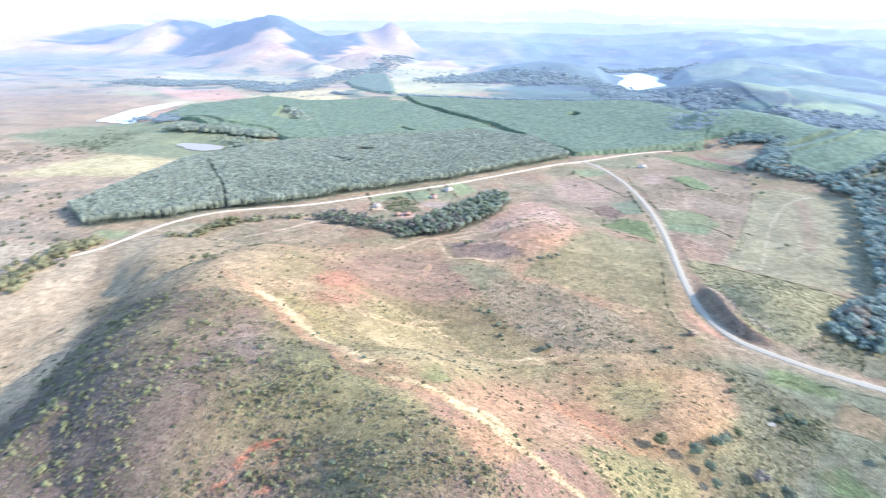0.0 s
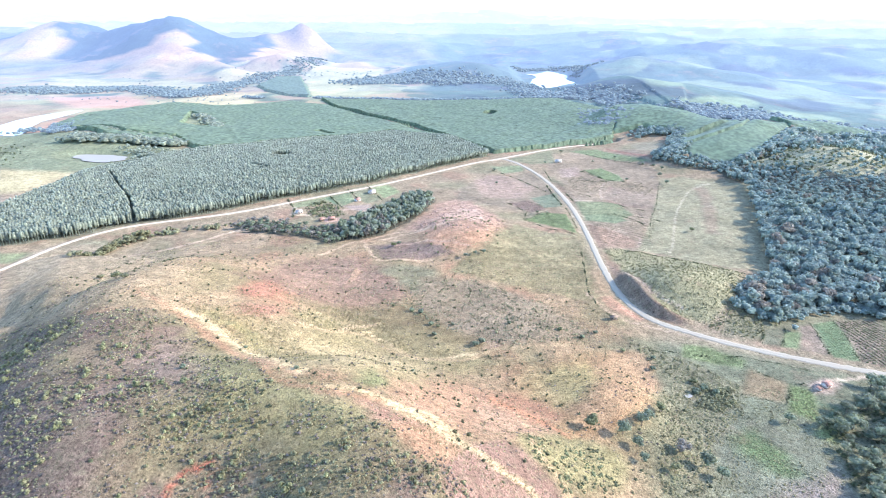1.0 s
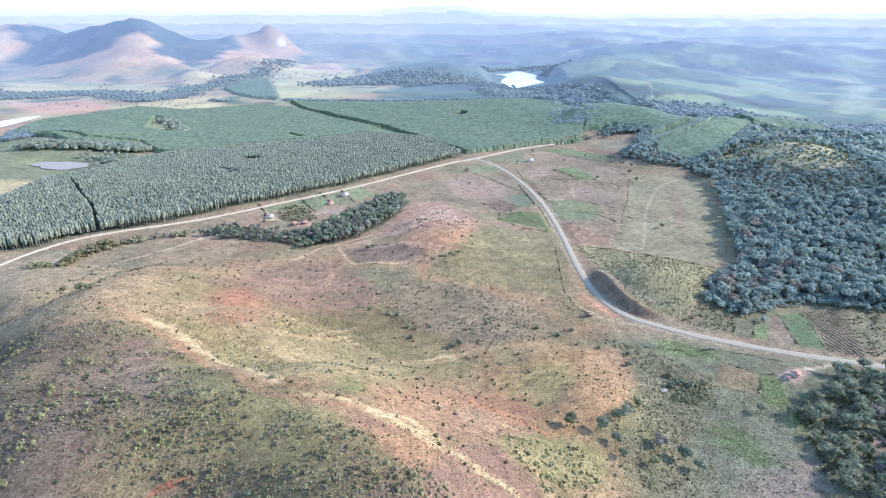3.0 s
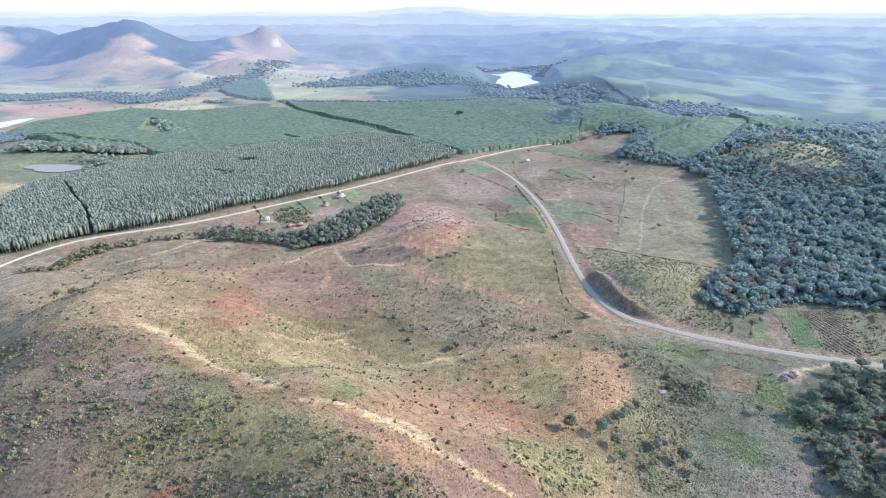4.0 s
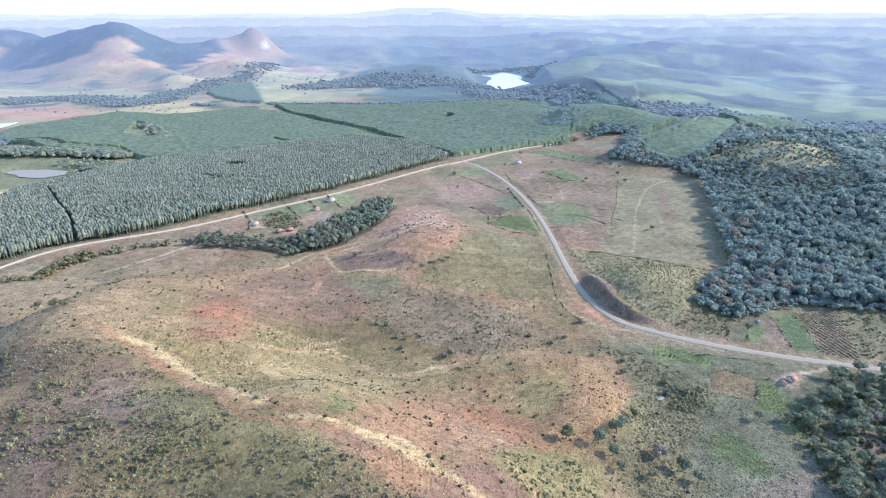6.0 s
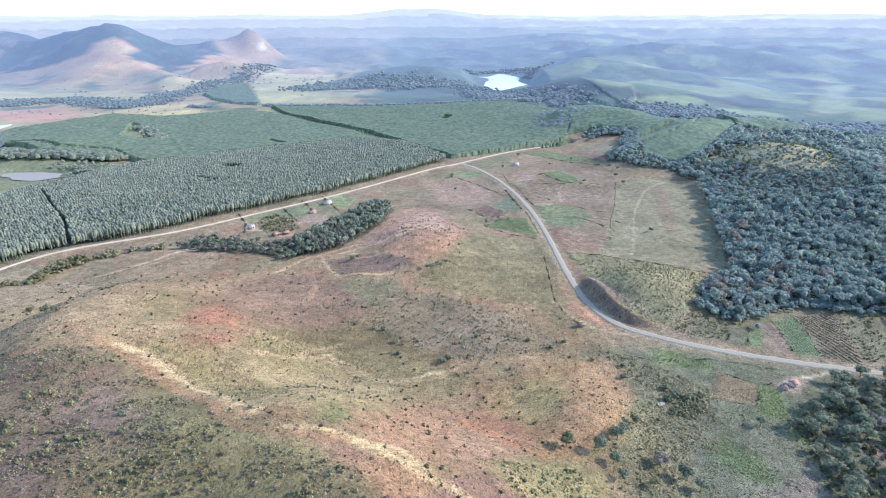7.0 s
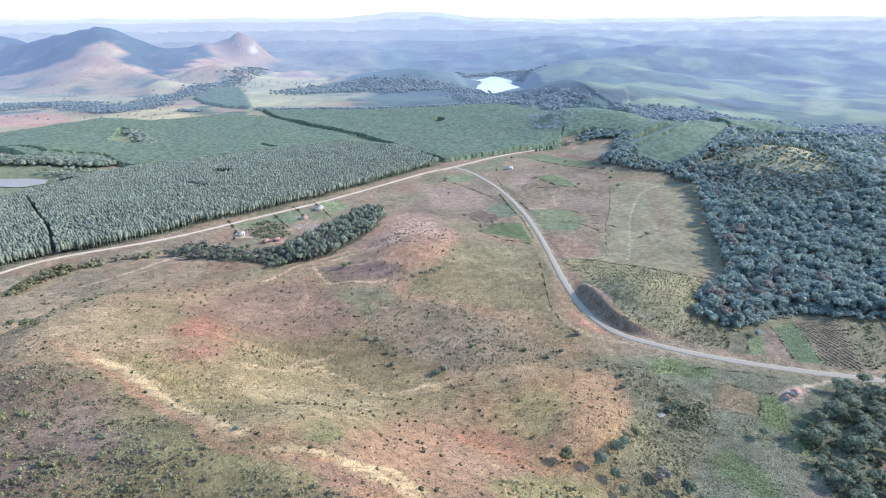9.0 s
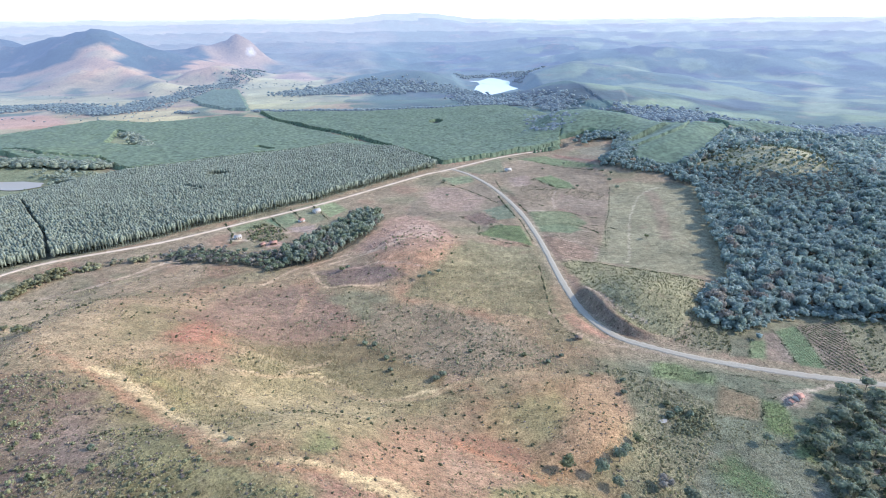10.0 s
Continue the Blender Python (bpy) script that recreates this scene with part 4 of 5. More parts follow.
def wood_tree(clumps=4, sprays=26, spray=0.085):
    """A broad forest tree one metre high with a crown of several uneven clumps."""
    parts = []
    for n in range(clumps):
        a, r = n * 6.28 / clumps + RNG.uniform(0, 1), RNG.uniform(0.10, 0.25)
        at, wide = (math.cos(a) * r, math.sin(a) * r, RNG.uniform(0.50, 0.80)), RNG.uniform(0.17, 0.27)
        parts.append(clump(at, (wide * 0.8, wide * 0.8, wide * 0.7), 0, 0.3))
        parts.append(leaves(at, (wide, wide, wide * 0.95), sprays, spray))
    parts.append(cone(0.03, 0.02, -0.03, 0.45, 3))
    return joined(parts)


def forest_tree():
    return wood_tree(4, 23, 0.075)


def thin_tree():
    return wood_tree(3, 13)


def far_tree():
    return joined([clump((0, 0, 0.62), (0.36, 0.36, 0.34), 0, 0.2), leaves((0, 0, 0.62), (0.42, 0.42, 0.40), 10, 0.15)])


def belt_tree():
    return joined([clump((0, 0, 0.62), (0.38, 0.38, 0.36), 0, 0.25), leaves((0, 0, 0.62), (0.42, 0.42, 0.40), 3, 0.18)])


def shrub():
    return joined([small_gum(), leaves((0, 0, 0.35), (0.45, 0.45, 0.5), 14, 0.2)])


def mound():
    """A low round shrub."""
    a = np.arange(5) * 1.2566
    r = 0.5 * RNG.uniform(0.7, 1.3, 5)
    v = np.concatenate([np.stack([np.cos(a) * r, np.sin(a) * r, RNG.uniform(0, 0.35, 5)], 1), [[0.05, 0, 0.85]]])
    return joined([(v, np.array([(i, (i + 1) % 5, 5) for i in range(5)])), leaves((0, 0, 0.35), (0.5, 0.5, 0.5), 5, 0.24)])


def tuft():
    v = []
    for n in range(5):
        a = RNG.uniform(0, 6.3)
        s, c = math.sin(a), math.cos(a)
        v += [(c * 0.1 - s * 0.12, s * 0.1 + c * 0.12, 0), (c * 0.1 + s * 0.12, s * 0.1 - c * 0.12, 0), (c * 0.5, s * 0.5, RNG.uniform(0.6, 1.0))]
    return np.array(v), np.arange(15).reshape(-1, 3)


def wood_lump():
    return clump((0, 0, 0.45), (0.5, 0.5, 0.5), 0, 0.25)


def planted(name, make, kinds, x, y, high, wide, mat, label, sink=0.15, category=""):
    """Many plants as one mesh, with no two quite alike."""
    protos = [make() for _ in range(kinds)]
    z = ground_z(x, y)
    turn = RNG.uniform(0, 2 * np.pi, len(x))
    pick = RNG.integers(0, kinds, len(x))
    pieces, n = [], 0
    all_v, all_f = [], []
    for k, (v, f) in enumerate(protos):
        who = np.flatnonzero(pick == k)
        if not len(who):
            continue
        s, c = np.sin(turn[who])[:, None], np.cos(turn[who])[:, None]
        vx, vy, vz = v[None, :, 0] * wide[who, None], v[None, :, 1] * wide[who, None], v[None, :, 2] * high[who, None]
        out = np.stack([vx * c - vy * s + x[who, None], vx * s + vy * c + y[who, None], vz + z[who, None] - sink], 2)
        all_v.append(out.reshape(-1, 3))
        all_f.append((f[None] + (np.arange(len(who)) * len(v))[:, None, None] + n).reshape(-1, 3))
        n += len(who) * len(v)
    me = mesh_of(name, np.concatenate(all_v), np.concatenate(all_f))
    me.materials.append(mat)
    me.polygons.foreach_set("use_smooth", np.ones(len(me.polygons), bool))
    return tagged(new(name, me), label, category, kind="stuff")


def lattice(shape, gap, jitter, turn=0.0):
    """Places in rows inside an outline."""
    ax, ay = np.array(shape).T
    cx, cy, r = (ax.min() + ax.max()) / 2, (ay.min() + ay.max()) / 2, math.hypot(np.ptp(ax), np.ptp(ay)) / 2
    a = np.arange(-r, r, gap)
    gx, gy = np.meshgrid(a, a)
    gx, gy = gx.ravel() + RNG.uniform(-jitter, jitter, gx.size), gy.ravel() + RNG.uniform(-jitter, jitter, gy.size)
    x, y = cx + gx * math.cos(turn) - gy * math.sin(turn), cy + gx * math.sin(turn) + gy * math.cos(turn)
    k = inside(x, y, shape)
    return x[k], y[k]


def strewn(shape, count):
    ax, ay = np.array(shape).T
    x, y = RNG.uniform(ax.min(), ax.max(), count), RNG.uniform(ay.min(), ay.max(), count)
    k = inside(x, y, shape)
    return x[k], y[k]


def clear_of_roads(x, y, gap=6.5):
    return (to_line(x, y, ROAD) > gap) & (to_line(x, y, FOREST_ROAD) > gap)


# the tall plantation beside the track, with its fire break
x, y = lattice(PLANTATION, 2.5, 0.75, 0.75)
k = (to_line(x, y, [(-374, 485), (-420, 545), (-540, 672)]) > 1.9) & (np.hypot(x + 348, y - 811) > 16) & (to_line(x, y, [(-365, 735), (-330, 715)]) > 4) & clear_of_roads(x, y, 8)
x, y = x[k], y[k]
size = RNG.uniform(0.86, 1.12, len(x))
edge = to_line(x, y, PLANTATION + PLANTATION[:1]) < 9
# the stand is oldest and tallest beside the track
grown = 0.62 + 0.38 * smooth(300, 90, to_line(x, y, FOREST_ROAD) + 25 * ripple(x, y, 40, 41))
for make, who, label in ((edge_gum, edge, "tall slim eucalyptus trees along the plantation edge"), (gum, ~edge, "dense rows of tall slim eucalyptus trees")):
    planted("tall_plantation", make, 16, x[who], y[who], 12.5 * grown[who] * size[who], 12.4 * size[who], GUM_LEAF, label, category="plantation")
BREAKS = [[(-803, 950), (-666, 885), (-585, 900), (-538, 860)], [(-20, 900), (-100, 1005), (-330, 1240), (-530, 1445)], [(-360, 1020), (-330, 1000)]]


def canopy(name, shape, gap, high, mat, label, open_to=None):
    """The closed top of a young plantation, with ragged, sloping edges."""
    ax, ay = np.array(shape).T
    xs, ys = np.arange(ax.min() - gap, ax.max() + 2 * gap, gap), np.arange(ay.min() - gap, ay.max() + 2 * gap, gap)
    gx, gy = np.meshgrid(xs, ys)
    x, y = gx.ravel() + RNG.uniform(-0.3, 0.3, gx.size) * gap, gy.ravel() + RNG.uniform(-0.3, 0.3, gx.size) * gap
    k = inside(x, y, shape) & clear_of_roads(x, y, 9)
    if open_to is not None:
        k &= open_to(x, y)
    top = high * (1 + 0.10 * ripple(x, y, 35, 3)) + RNG.normal(0, high * 0.04, len(x))
    z = ground_z(x, y) + np.where(k, top, -0.4)
    n = len(xs)
    q = (np.arange(len(ys) - 1)[:, None] * n + np.arange(n - 1)[None]).ravel()
    quads = np.stack([q, q + 1, q + n + 1, q + n], 1)
    quads = quads[k[quads].any(1)]
    used, quads = np.unique(quads, return_inverse=True)
    quads = quads.reshape(-1, 4)
    tris = np.concatenate([quads[:, (0, 1, 2)], quads[:, (0, 2, 3)]])
    me = mesh_of(name, np.stack([x, y, z], 1)[used], tris)
    me.materials.append(mat)
    me.polygons.foreach_set("use_smooth", np.full(len(me.polygons), mat is HILL_GUM))
    return tagged(new(name, me), label, "plantation", kind="stuff")


CLEARING = [(-690, 1120), (-720, 1190), (-660, 1150), (-580, 1040), (-590, 1010), (-650, 1030)]


def unbroken(x, y):
    k = ~inside(x, y, CLEARING) & (np.hypot(x + 40, (y - 1290) * 0.5) > 14)
    for line in BREAKS:
        k &= to_line(x, y, line) > 6
    return k


for shape, label in ((YOUNG_WEST, "young green eucalyptus planted in wide blocks"), (YOUNG_EAST, "young green eucalyptus block beyond the road junction"),
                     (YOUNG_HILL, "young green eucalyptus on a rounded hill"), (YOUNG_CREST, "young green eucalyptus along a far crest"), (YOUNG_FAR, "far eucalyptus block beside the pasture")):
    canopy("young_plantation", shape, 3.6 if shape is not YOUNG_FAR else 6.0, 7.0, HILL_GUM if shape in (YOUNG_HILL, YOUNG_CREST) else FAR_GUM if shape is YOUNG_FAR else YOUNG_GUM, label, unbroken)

# the native wood on the eastern hill
x, y = lattice(FOREST, 6.0, 3.0, 0.4)
gx, gy = x + 16 * ripple(x, y, 13, 31) + RNG.normal(0, 7, len(x)), y + 16 * ripple(x, y, 11, 32) + RNG.normal(0, 7, len(x))
k = ~(inside(gx, gy, GLADE) & (RNG.uniform(0, 1, len(x)) < 0.85 + 0.35 * ripple(x, y, 14, 33))) & clear_of_roads(x, y, 10) & ~inside(x, y, DOME)
x, y = x[k], y[k]
size = RNG.uniform(0.62, 1.12, len(x)) * np.where(RNG.uniform(0, 1, len(x)) < 0.12, 1.3, 1.0)
size *= np.where(inside(x, y, [(330, 800), (335, 700), (385, 620), (470, 630), (530, 790), (490, 870), (420, 890)]), 0.6, 1.0)
size *= np.where((y > 780) & (x < 345), 0.65, 1.0)
dry = (RNG.uniform(0, 1, len(x)) < 0.03) | ((x < 262) & (y < 430) & (RNG.uniform(0, 1, len(x)) < 0.25))
for who, mat, label in ((~dry, WOOD_LEAF, "dense dark native forest covering the hill"), (dry, BARE_LEAF, "greyish half-bare trees among the native forest")):
    for make, near in ((forest_tree, who & (y < 560)), (thin_tree, who & (y >= 560) & (y < 760)), (far_tree, who & (y >= 760))):
        planted("native_forest", make, 9, x[near], y[near], 12.5 * size[near], 12.0 * size[near], mat, label, category="forest")


def tree_belt(line, wide, count, high, mat, label):
    """A loose belt of trees along a line."""
    p = np.array(line, float)
    seg = RNG.integers(0, len(p) - 1, count)
    u = RNG.uniform(0, 1, (count, 1))
    q = p[seg] * (1 - u) + p[seg + 1] * u + RNG.standard_normal((count, 2)) * wide * 0.5
    for a, b, rx, ry, turn, level in LAKES:
        q = q[np.hypot((q[:, 0] - a) / (rx + 8), (q[:, 1] - b) / (ry + 8)) > 1]
    s = RNG.uniform(0.5, 1.3, len(q))
    return planted("tree_belt", far_tree if q[:, 1].mean() < 1250 else belt_tree, 8, q[:, 0], q[:, 1], high * 0.62 * s, high * (0.78 if q[:, 1].mean() < 1250 else 1.05) * s, mat, label, category="trees")


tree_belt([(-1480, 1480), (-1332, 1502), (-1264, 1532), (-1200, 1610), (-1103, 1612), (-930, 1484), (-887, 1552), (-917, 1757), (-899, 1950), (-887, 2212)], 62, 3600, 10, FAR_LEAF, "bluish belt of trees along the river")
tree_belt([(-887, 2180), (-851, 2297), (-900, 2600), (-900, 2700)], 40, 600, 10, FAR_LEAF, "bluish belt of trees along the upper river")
tree_belt([(-725, 826), (-660, 837), (-602, 850), (-549, 857)], 12, 520, 15, GUM_LEAF, "dark line of old trees between young blocks")
tree_belt([(-803, 950), (-666, 885), (-585, 900), (-538, 860)], 5, 200, 8, GUM_LEAF, "thin dark row of trees at a block edge")
tree_belt([(-680, 1158), (-640, 1120), (-596, 1055), (-555, 1015)], 14, 220, 13, GUM_LEAF, "dark trees beside a clearing in the plantation")
tree_belt([(-790, 1180), (-760, 1200), (-740, 1215)], 16, 90, 10, GUM_LEAF, "dark trees on the edge of a clearing")
tree_belt([(-901, 929), (-930, 985), (-950, 1040), (-910, 1050), (-860, 960), (-800, 900)], 26, 420, 12, FAR_LEAF, "woods on the shore of the western lake")
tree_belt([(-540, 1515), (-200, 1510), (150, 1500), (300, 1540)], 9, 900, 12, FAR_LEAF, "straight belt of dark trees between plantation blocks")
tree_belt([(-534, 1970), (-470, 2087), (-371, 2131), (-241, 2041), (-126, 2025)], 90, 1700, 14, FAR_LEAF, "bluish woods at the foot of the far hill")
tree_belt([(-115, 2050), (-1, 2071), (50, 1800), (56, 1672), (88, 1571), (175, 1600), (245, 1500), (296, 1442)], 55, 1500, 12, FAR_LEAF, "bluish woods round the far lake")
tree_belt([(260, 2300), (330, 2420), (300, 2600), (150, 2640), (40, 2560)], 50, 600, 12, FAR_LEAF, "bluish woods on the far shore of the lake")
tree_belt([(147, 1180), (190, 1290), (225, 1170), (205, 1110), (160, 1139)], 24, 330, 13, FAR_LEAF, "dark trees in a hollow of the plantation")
tree_belt([(239, 1051), (282, 1075), (318, 1055), (310, 1010), (288, 974)], 18, 330, 12, WOOD_LEAF, "dark trees at the foot of the green hill")
tree_belt([(290, 970), (284, 905), (262, 890), (236, 880)], 10, 200, 11, WOOD_LEAF, "dark trees between the hill and the fields")
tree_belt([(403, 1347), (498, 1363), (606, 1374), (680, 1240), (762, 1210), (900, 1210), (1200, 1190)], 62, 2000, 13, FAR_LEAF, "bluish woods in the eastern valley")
tree_belt([(-735, 1500), (-700, 1480), (-680, 1500)], 12, 80, 10, FAR_LEAF, "dark trees round a far farmstead")
tree_belt([(-590, 800), (-560, 790), (-520, 770), (-480, 760)], 40, 260, 8, GUM_LEAF, "scrubby trees round the small pond")
tree_belt([(-1500, 1900), (-1000, 1950), (-700, 2150), (-600, 2350), (-900, 2300)], 260, 90, 7, FAR_LEAF, "scattered trees on the far pastures")
tree_belt([(-1300, 1350), (-900, 1400), (-700, 1420)], 90, 50, 6, FAR_LEAF, "scattered trees on pale pasture")
tree_belt([(-880, 560), (-800, 640), (-760, 720), (-830, 760)], 60, 264, 5, HEDGE_LEAF, "scattered scrub on the western pasture")
tree_belt([(234, 450), (206, 425), (184, 392), (205, 376), (262, 407), (302, 391), (420, 378)], 7, 600, 7, WOOD_LEAF, "low bushy skirt of the forest edge")

canopy("young_plantation", DOME, 3.6, 3.0, HILL_GUM, "low young eucalyptus covering a rounded green hill")


# ---- scrub and grass on the near hills ----
def thicket(name, shape, count, low, high, mat, label, make=shrub, kinds=8, wide=1.0, clumped=0.0, category="scrub"):
    x, y = strewn(shape, count)
    k = clear_of_roads(x, y, 6)
    if clumped:
        k &= ripple(x, y, 8, 23) + 0.6 * ripple(x, y, 21, 24) > clumped * RNG.uniform(-1.5, 1, len(x))
    x, y = x[k], y[k]
    s = low + (high - low) * RNG.uniform(0, 1, len(x)) ** 2.2
    return planted(name, make, kinds, x, y, s, s * wide, mat, label, 0.05, category)


NEAR_LAND = [(-330, 60), (-330, 440), (-230, 480), (-60, 470), (60, 400), (100, 330), (110, 250), (100, 150), (60, 60)]
thicket("scrub", HEATH, 6500, 0.4, 1.7, HEATH_LEAF, "mixed olive and grey scrub on the steep slope", wide=1.3, clumped=1.0)
thicket("scrub", [(-230, 60), (-230, 190), (-130, 175), (-60, 160), (0, 140), (30, 60)], 1500, 0.8, 2.3, BANK_LEAF, "knee-high to man-high bushes on the steep slope", wide=1.2, clumped=0.8)
thicket("bushes", [(-262, 60), (-275, 205), (-262, 250), (-200, 225), (-150, 190), (-118, 168), (-80, 150), (-30, 130), (20, 60)], 1500, 1.0, 3.0, LIME_LEAF, "rounded yellow-green bushes on the steep shaded slope", wide=1.15, clumped=0.5)
thicket("heather", HEATH, 20000, 0.4, 1.25, TWIG_LEAF, "low grey-brown twiggy scrub on the steep slope", mound, 10, 1.1, 0.9)
thicket("low_scrub", HEATH, 20000, 0.35, 1.1, HEATH_LEAF, "low yellow-green scrub on the steep slope", mound, 10, 1.2, 0.4)
thicket("scrub", NEAR_LAND, 3400, 0.4, 1.7, DOT_LEAF, "small dark bushes dotted over dry pasture", mound, 10, 1.25, 1.4)
thicket("scrub", [(10, 300), (98, 322), (104, 280), (84, 235), (40, 222), (0, 240), (-30, 200), (-60, 200), (-100, 260)], 240, 0.5, 1.5, DOT_LEAF, "dark bushes dotted over the bare slope", mound, 8, 1.2)
thicket("scrub", [(-120, 380), (-63, 410), (-23, 412), (5, 401), (32, 385), (61, 349), (72, 330), (40, 318), (9, 308), (-18, 319), (-59, 345)], 4200, 0.35, 1.3, HEATH_LEAF, "dense grey-green scrub in the hollow", mound, 10, 1.5, 1.2)
thicket("scrub", [(92, 330), (120, 318), (150, 292), (140, 262), (118, 240), (100, 200), (80, 195), (90, 250), (108, 285)], 4200, 0.3, 1.1, BANK_LEAF, "weedy bushes along the ditch", mound, 10, 1.6)
thicket("scrub", NEAR_WOOD, 2200, 0.8, 3.2, HEDGE_LEAF, "undergrowth beneath the roadside trees", wide=1.3)
thicket("scrub", [(-217, 600), (-201, 610), (-172, 562), (-190, 545), (-225, 565)], 230, 0.8, 3.4, SHRUB_LEAF, "dark bushes round the garden yards", wide=1.3)
thicket("scrub", [(122, 282), (143, 288), (140, 273), (128, 263), (118, 267)], 520, 0.6, 1.9, HEATH_LEAF, "grey-green thicket beside the water hole", wide=1.3)
thicket("bush_pasture", [(100, 500), (132, 500), (214, 456), (192, 405), (160, 358), (125, 372), (112, 430)], 3600, 0.5, 1.25, BANK_LEAF, "bank dotted with pale coarse bushes", shrub, 8, 1.2)
thicket("bush_pasture", [(17, 551), (76, 529), (82, 470), (78, 384), (50, 396), (-42, 426), (-20, 490)], 1500, 0.3, 0.9, SHRUB_LEAF, "fallow field with low weeds", mound, 10, 1.6)
thicket("scrub", [(-80, 500), (-60, 455), (0, 470), (10, 560), (-40, 590)], 260, 0.4, 2.0, SHRUB_LEAF, "sparse bushes over the red knoll", wide=1.3)
thicket("scrub", [(-620, 250), (-420, 250), (-420, 340), (-560, 480), (-900, 560), (-800, 300)], 1500, 0.8, 4.0, HEDGE_LEAF, "scattered bushes on the western pasture", wide=1.4, clumped=0.7)
thicket("scrub", [(150, 356), (182, 344), (196, 366), (222, 376), (210, 384), (180, 388)], 900, 0.4, 1.6, BANK_LEAF, "weedy bushes between the road and the forest", wide=1.3)
thicket("scrub", [(284, 392), (262, 322), (330, 306), (345, 384)], 900, 0.4, 1.8, SHRUB_LEAF, "weedy bushes between the road and the forest", wide=1.3)
thicket("scrub", GLADE, 800, 1.0, 4.0, SHRUB_LEAF, "patchy bushes in the hilltop glade", wide=1.4)
thicket("coarse_grass", [(-182, 262), (-150, 245), (-88, 196), (-76, 215), (-110, 255), (-150, 285)], 7000, 0.5, 1.3, TUFT_LEAF, "pale tussock grass below the ridge trail", tuft, 6, 1.2)
thicket("coarse_grass", [(-40, 176), (-10, 174), (20, 166), (30, 148), (0, 156), (-30, 163)], 1800, 0.4, 1.0, TUFT_LEAF, "pale tussock grass beside the ridge trail", tuft, 6, 1.2)
thicket("coarse_grass", [(-132, 296), (-120, 335), (-81, 335), (-50, 290), (-89, 305), (-117, 280)], 3500, 0.5, 1.3, TUFT_LEAF, "pale tussock grass above the hollow", tuft, 6, 1.2)
thicket("coarse_grass", NEAR_LAND, 16000, 0.3, 0.9, TUFT_LEAF, "dry grass tufts over the pasture", tuft, 6, 1.3, 0.5)
thicket("tussocks", NEAR_LAND, 26000, 0.3, 0.85, TUFT_LEAF, "pale tussocks over the dry pasture", mound, 10, 1.3, 0.8)
thicket("tussocks", NEAR_LAND, 9000, 0.3, 0.9, TWIG_LEAF, "brownish weeds over the dry pasture", mound, 10, 1.4, 0.8)
thicket("tussocks", [(100, 310), (150, 300), (200, 275), (180, 190), (110, 160), (85, 200)], 4500, 0.25, 0.8, BANK_LEAF, "weeds over the low meadow", mound, 10, 1.5, 0.6)
thicket("loose_stones", [(-86, 520), (-78, 590), (-55, 630), (-20, 600), (5, 545), (-5, 500), (-50, 498)], 1000, 0.3, 1.5, STONE, "pale reddish stones strewn over the knoll", wood_lump, 8, 1.5, 1.2, "stones")
thicket("loose_stones", [(-9, 318), (4, 316), (6, 309), (-6, 303)], 40, 0.2, 0.7, STONE, "pale stones on a bare patch", wood_lump, 6, 1.4, 0.0, "stones")
thicket("scrub", [(16, 202), (49, 216), (62, 204), (58, 187), (32, 172), (19, 187)], 420, 0.4, 1.5, SHRUB_LEAF, "bushy green slope below the worn ridge", mound, 10, 1.4)
thicket("scrub", [(-342, 456), (-314, 482), (-278, 508), (-278, 516), (-318, 492), (-350, 470)], 260, 0.8, 3.0, HEATH_LEAF, "olive bushes below the track", wide=1.3)



# ---- still water ----
def shore_lake(name, shore, level, mat, label):
    """A water surface inside an irregular shore."""
    line = np.array(rounded(shore + shore[:1], 4)[:-1])
    line = line + RNG.normal(0, 2.0, line.shape)
    k = len(line)
    mid = line.mean(0)
    verts = np.concatenate([np.c_[line, np.full(k, level)], [[*mid, level]]])
    i = np.arange(k)
    me = mesh_of(name, verts, np.stack([i, (i + 1) % k, np.full(k, k)], 1))
    me.materials.append(mat)
    return tagged(new(name, me), label, kind="structure")


def lake(name, a, b, rx, ry, turn, level, mat, label):
    """A water surface with an uneven shore."""
    k = 40
    t = np.arange(k) * 2 * np.pi / k
    r = 1 + 0.16 * np.sin(2 * t + a) + 0.10 * np.sin(3 * t + b) + 0.05 * np.sin(7 * t + a)
    u, v = np.cos(t) * rx * r, np.sin(t) * ry * r
    rim = np.stack([a + u * math.cos(turn) - v * math.sin(turn), b + u * math.sin(turn) + v * math.cos(turn), np.full(k, level)], 1)
    verts = np.concatenate([rim, [[a, b, level]]])
    i = np.arange(k)
    me = mesh_of(name, verts, np.stack([i, (i + 1) % k, np.full(k, k)], 1))
    me.materials.append(mat)
    return tagged(new(name, me), label, kind="structure")


shore_lake("water", [(66, 2458), (113, 2459), (168, 2587), (218, 2475), (241, 2396), (223, 2275), (244, 2165), (200, 2083), (155, 2007), (80, 1926), (79, 2130), (108, 2343)], -36.0, LAKE, "bright far lake shining between dark woods")
shore_lake("water", [(-990, 915), (-1028, 1049), (-1012, 1153), (-985, 1188), (-968, 1091), (-962, 1024), (-898, 914), (-931, 904)], -10.5, LAKE, "pale blue lake between dry hills")
lake("water", *LAKES[2], POND, "shallow grey pond beside the plantation")
lake("water", *LAKES[3][:5], -6.1, POND, "small pale water hole among weeds")



# ---- single trees and bushes ----
def part(name, verts, faces, mat, parent, label=""):
    me = mesh_of(name, verts, faces)
    me.materials.append(mat)
    ob = new(name, me)
    ob.parent = parent
    return tagged(ob, label)


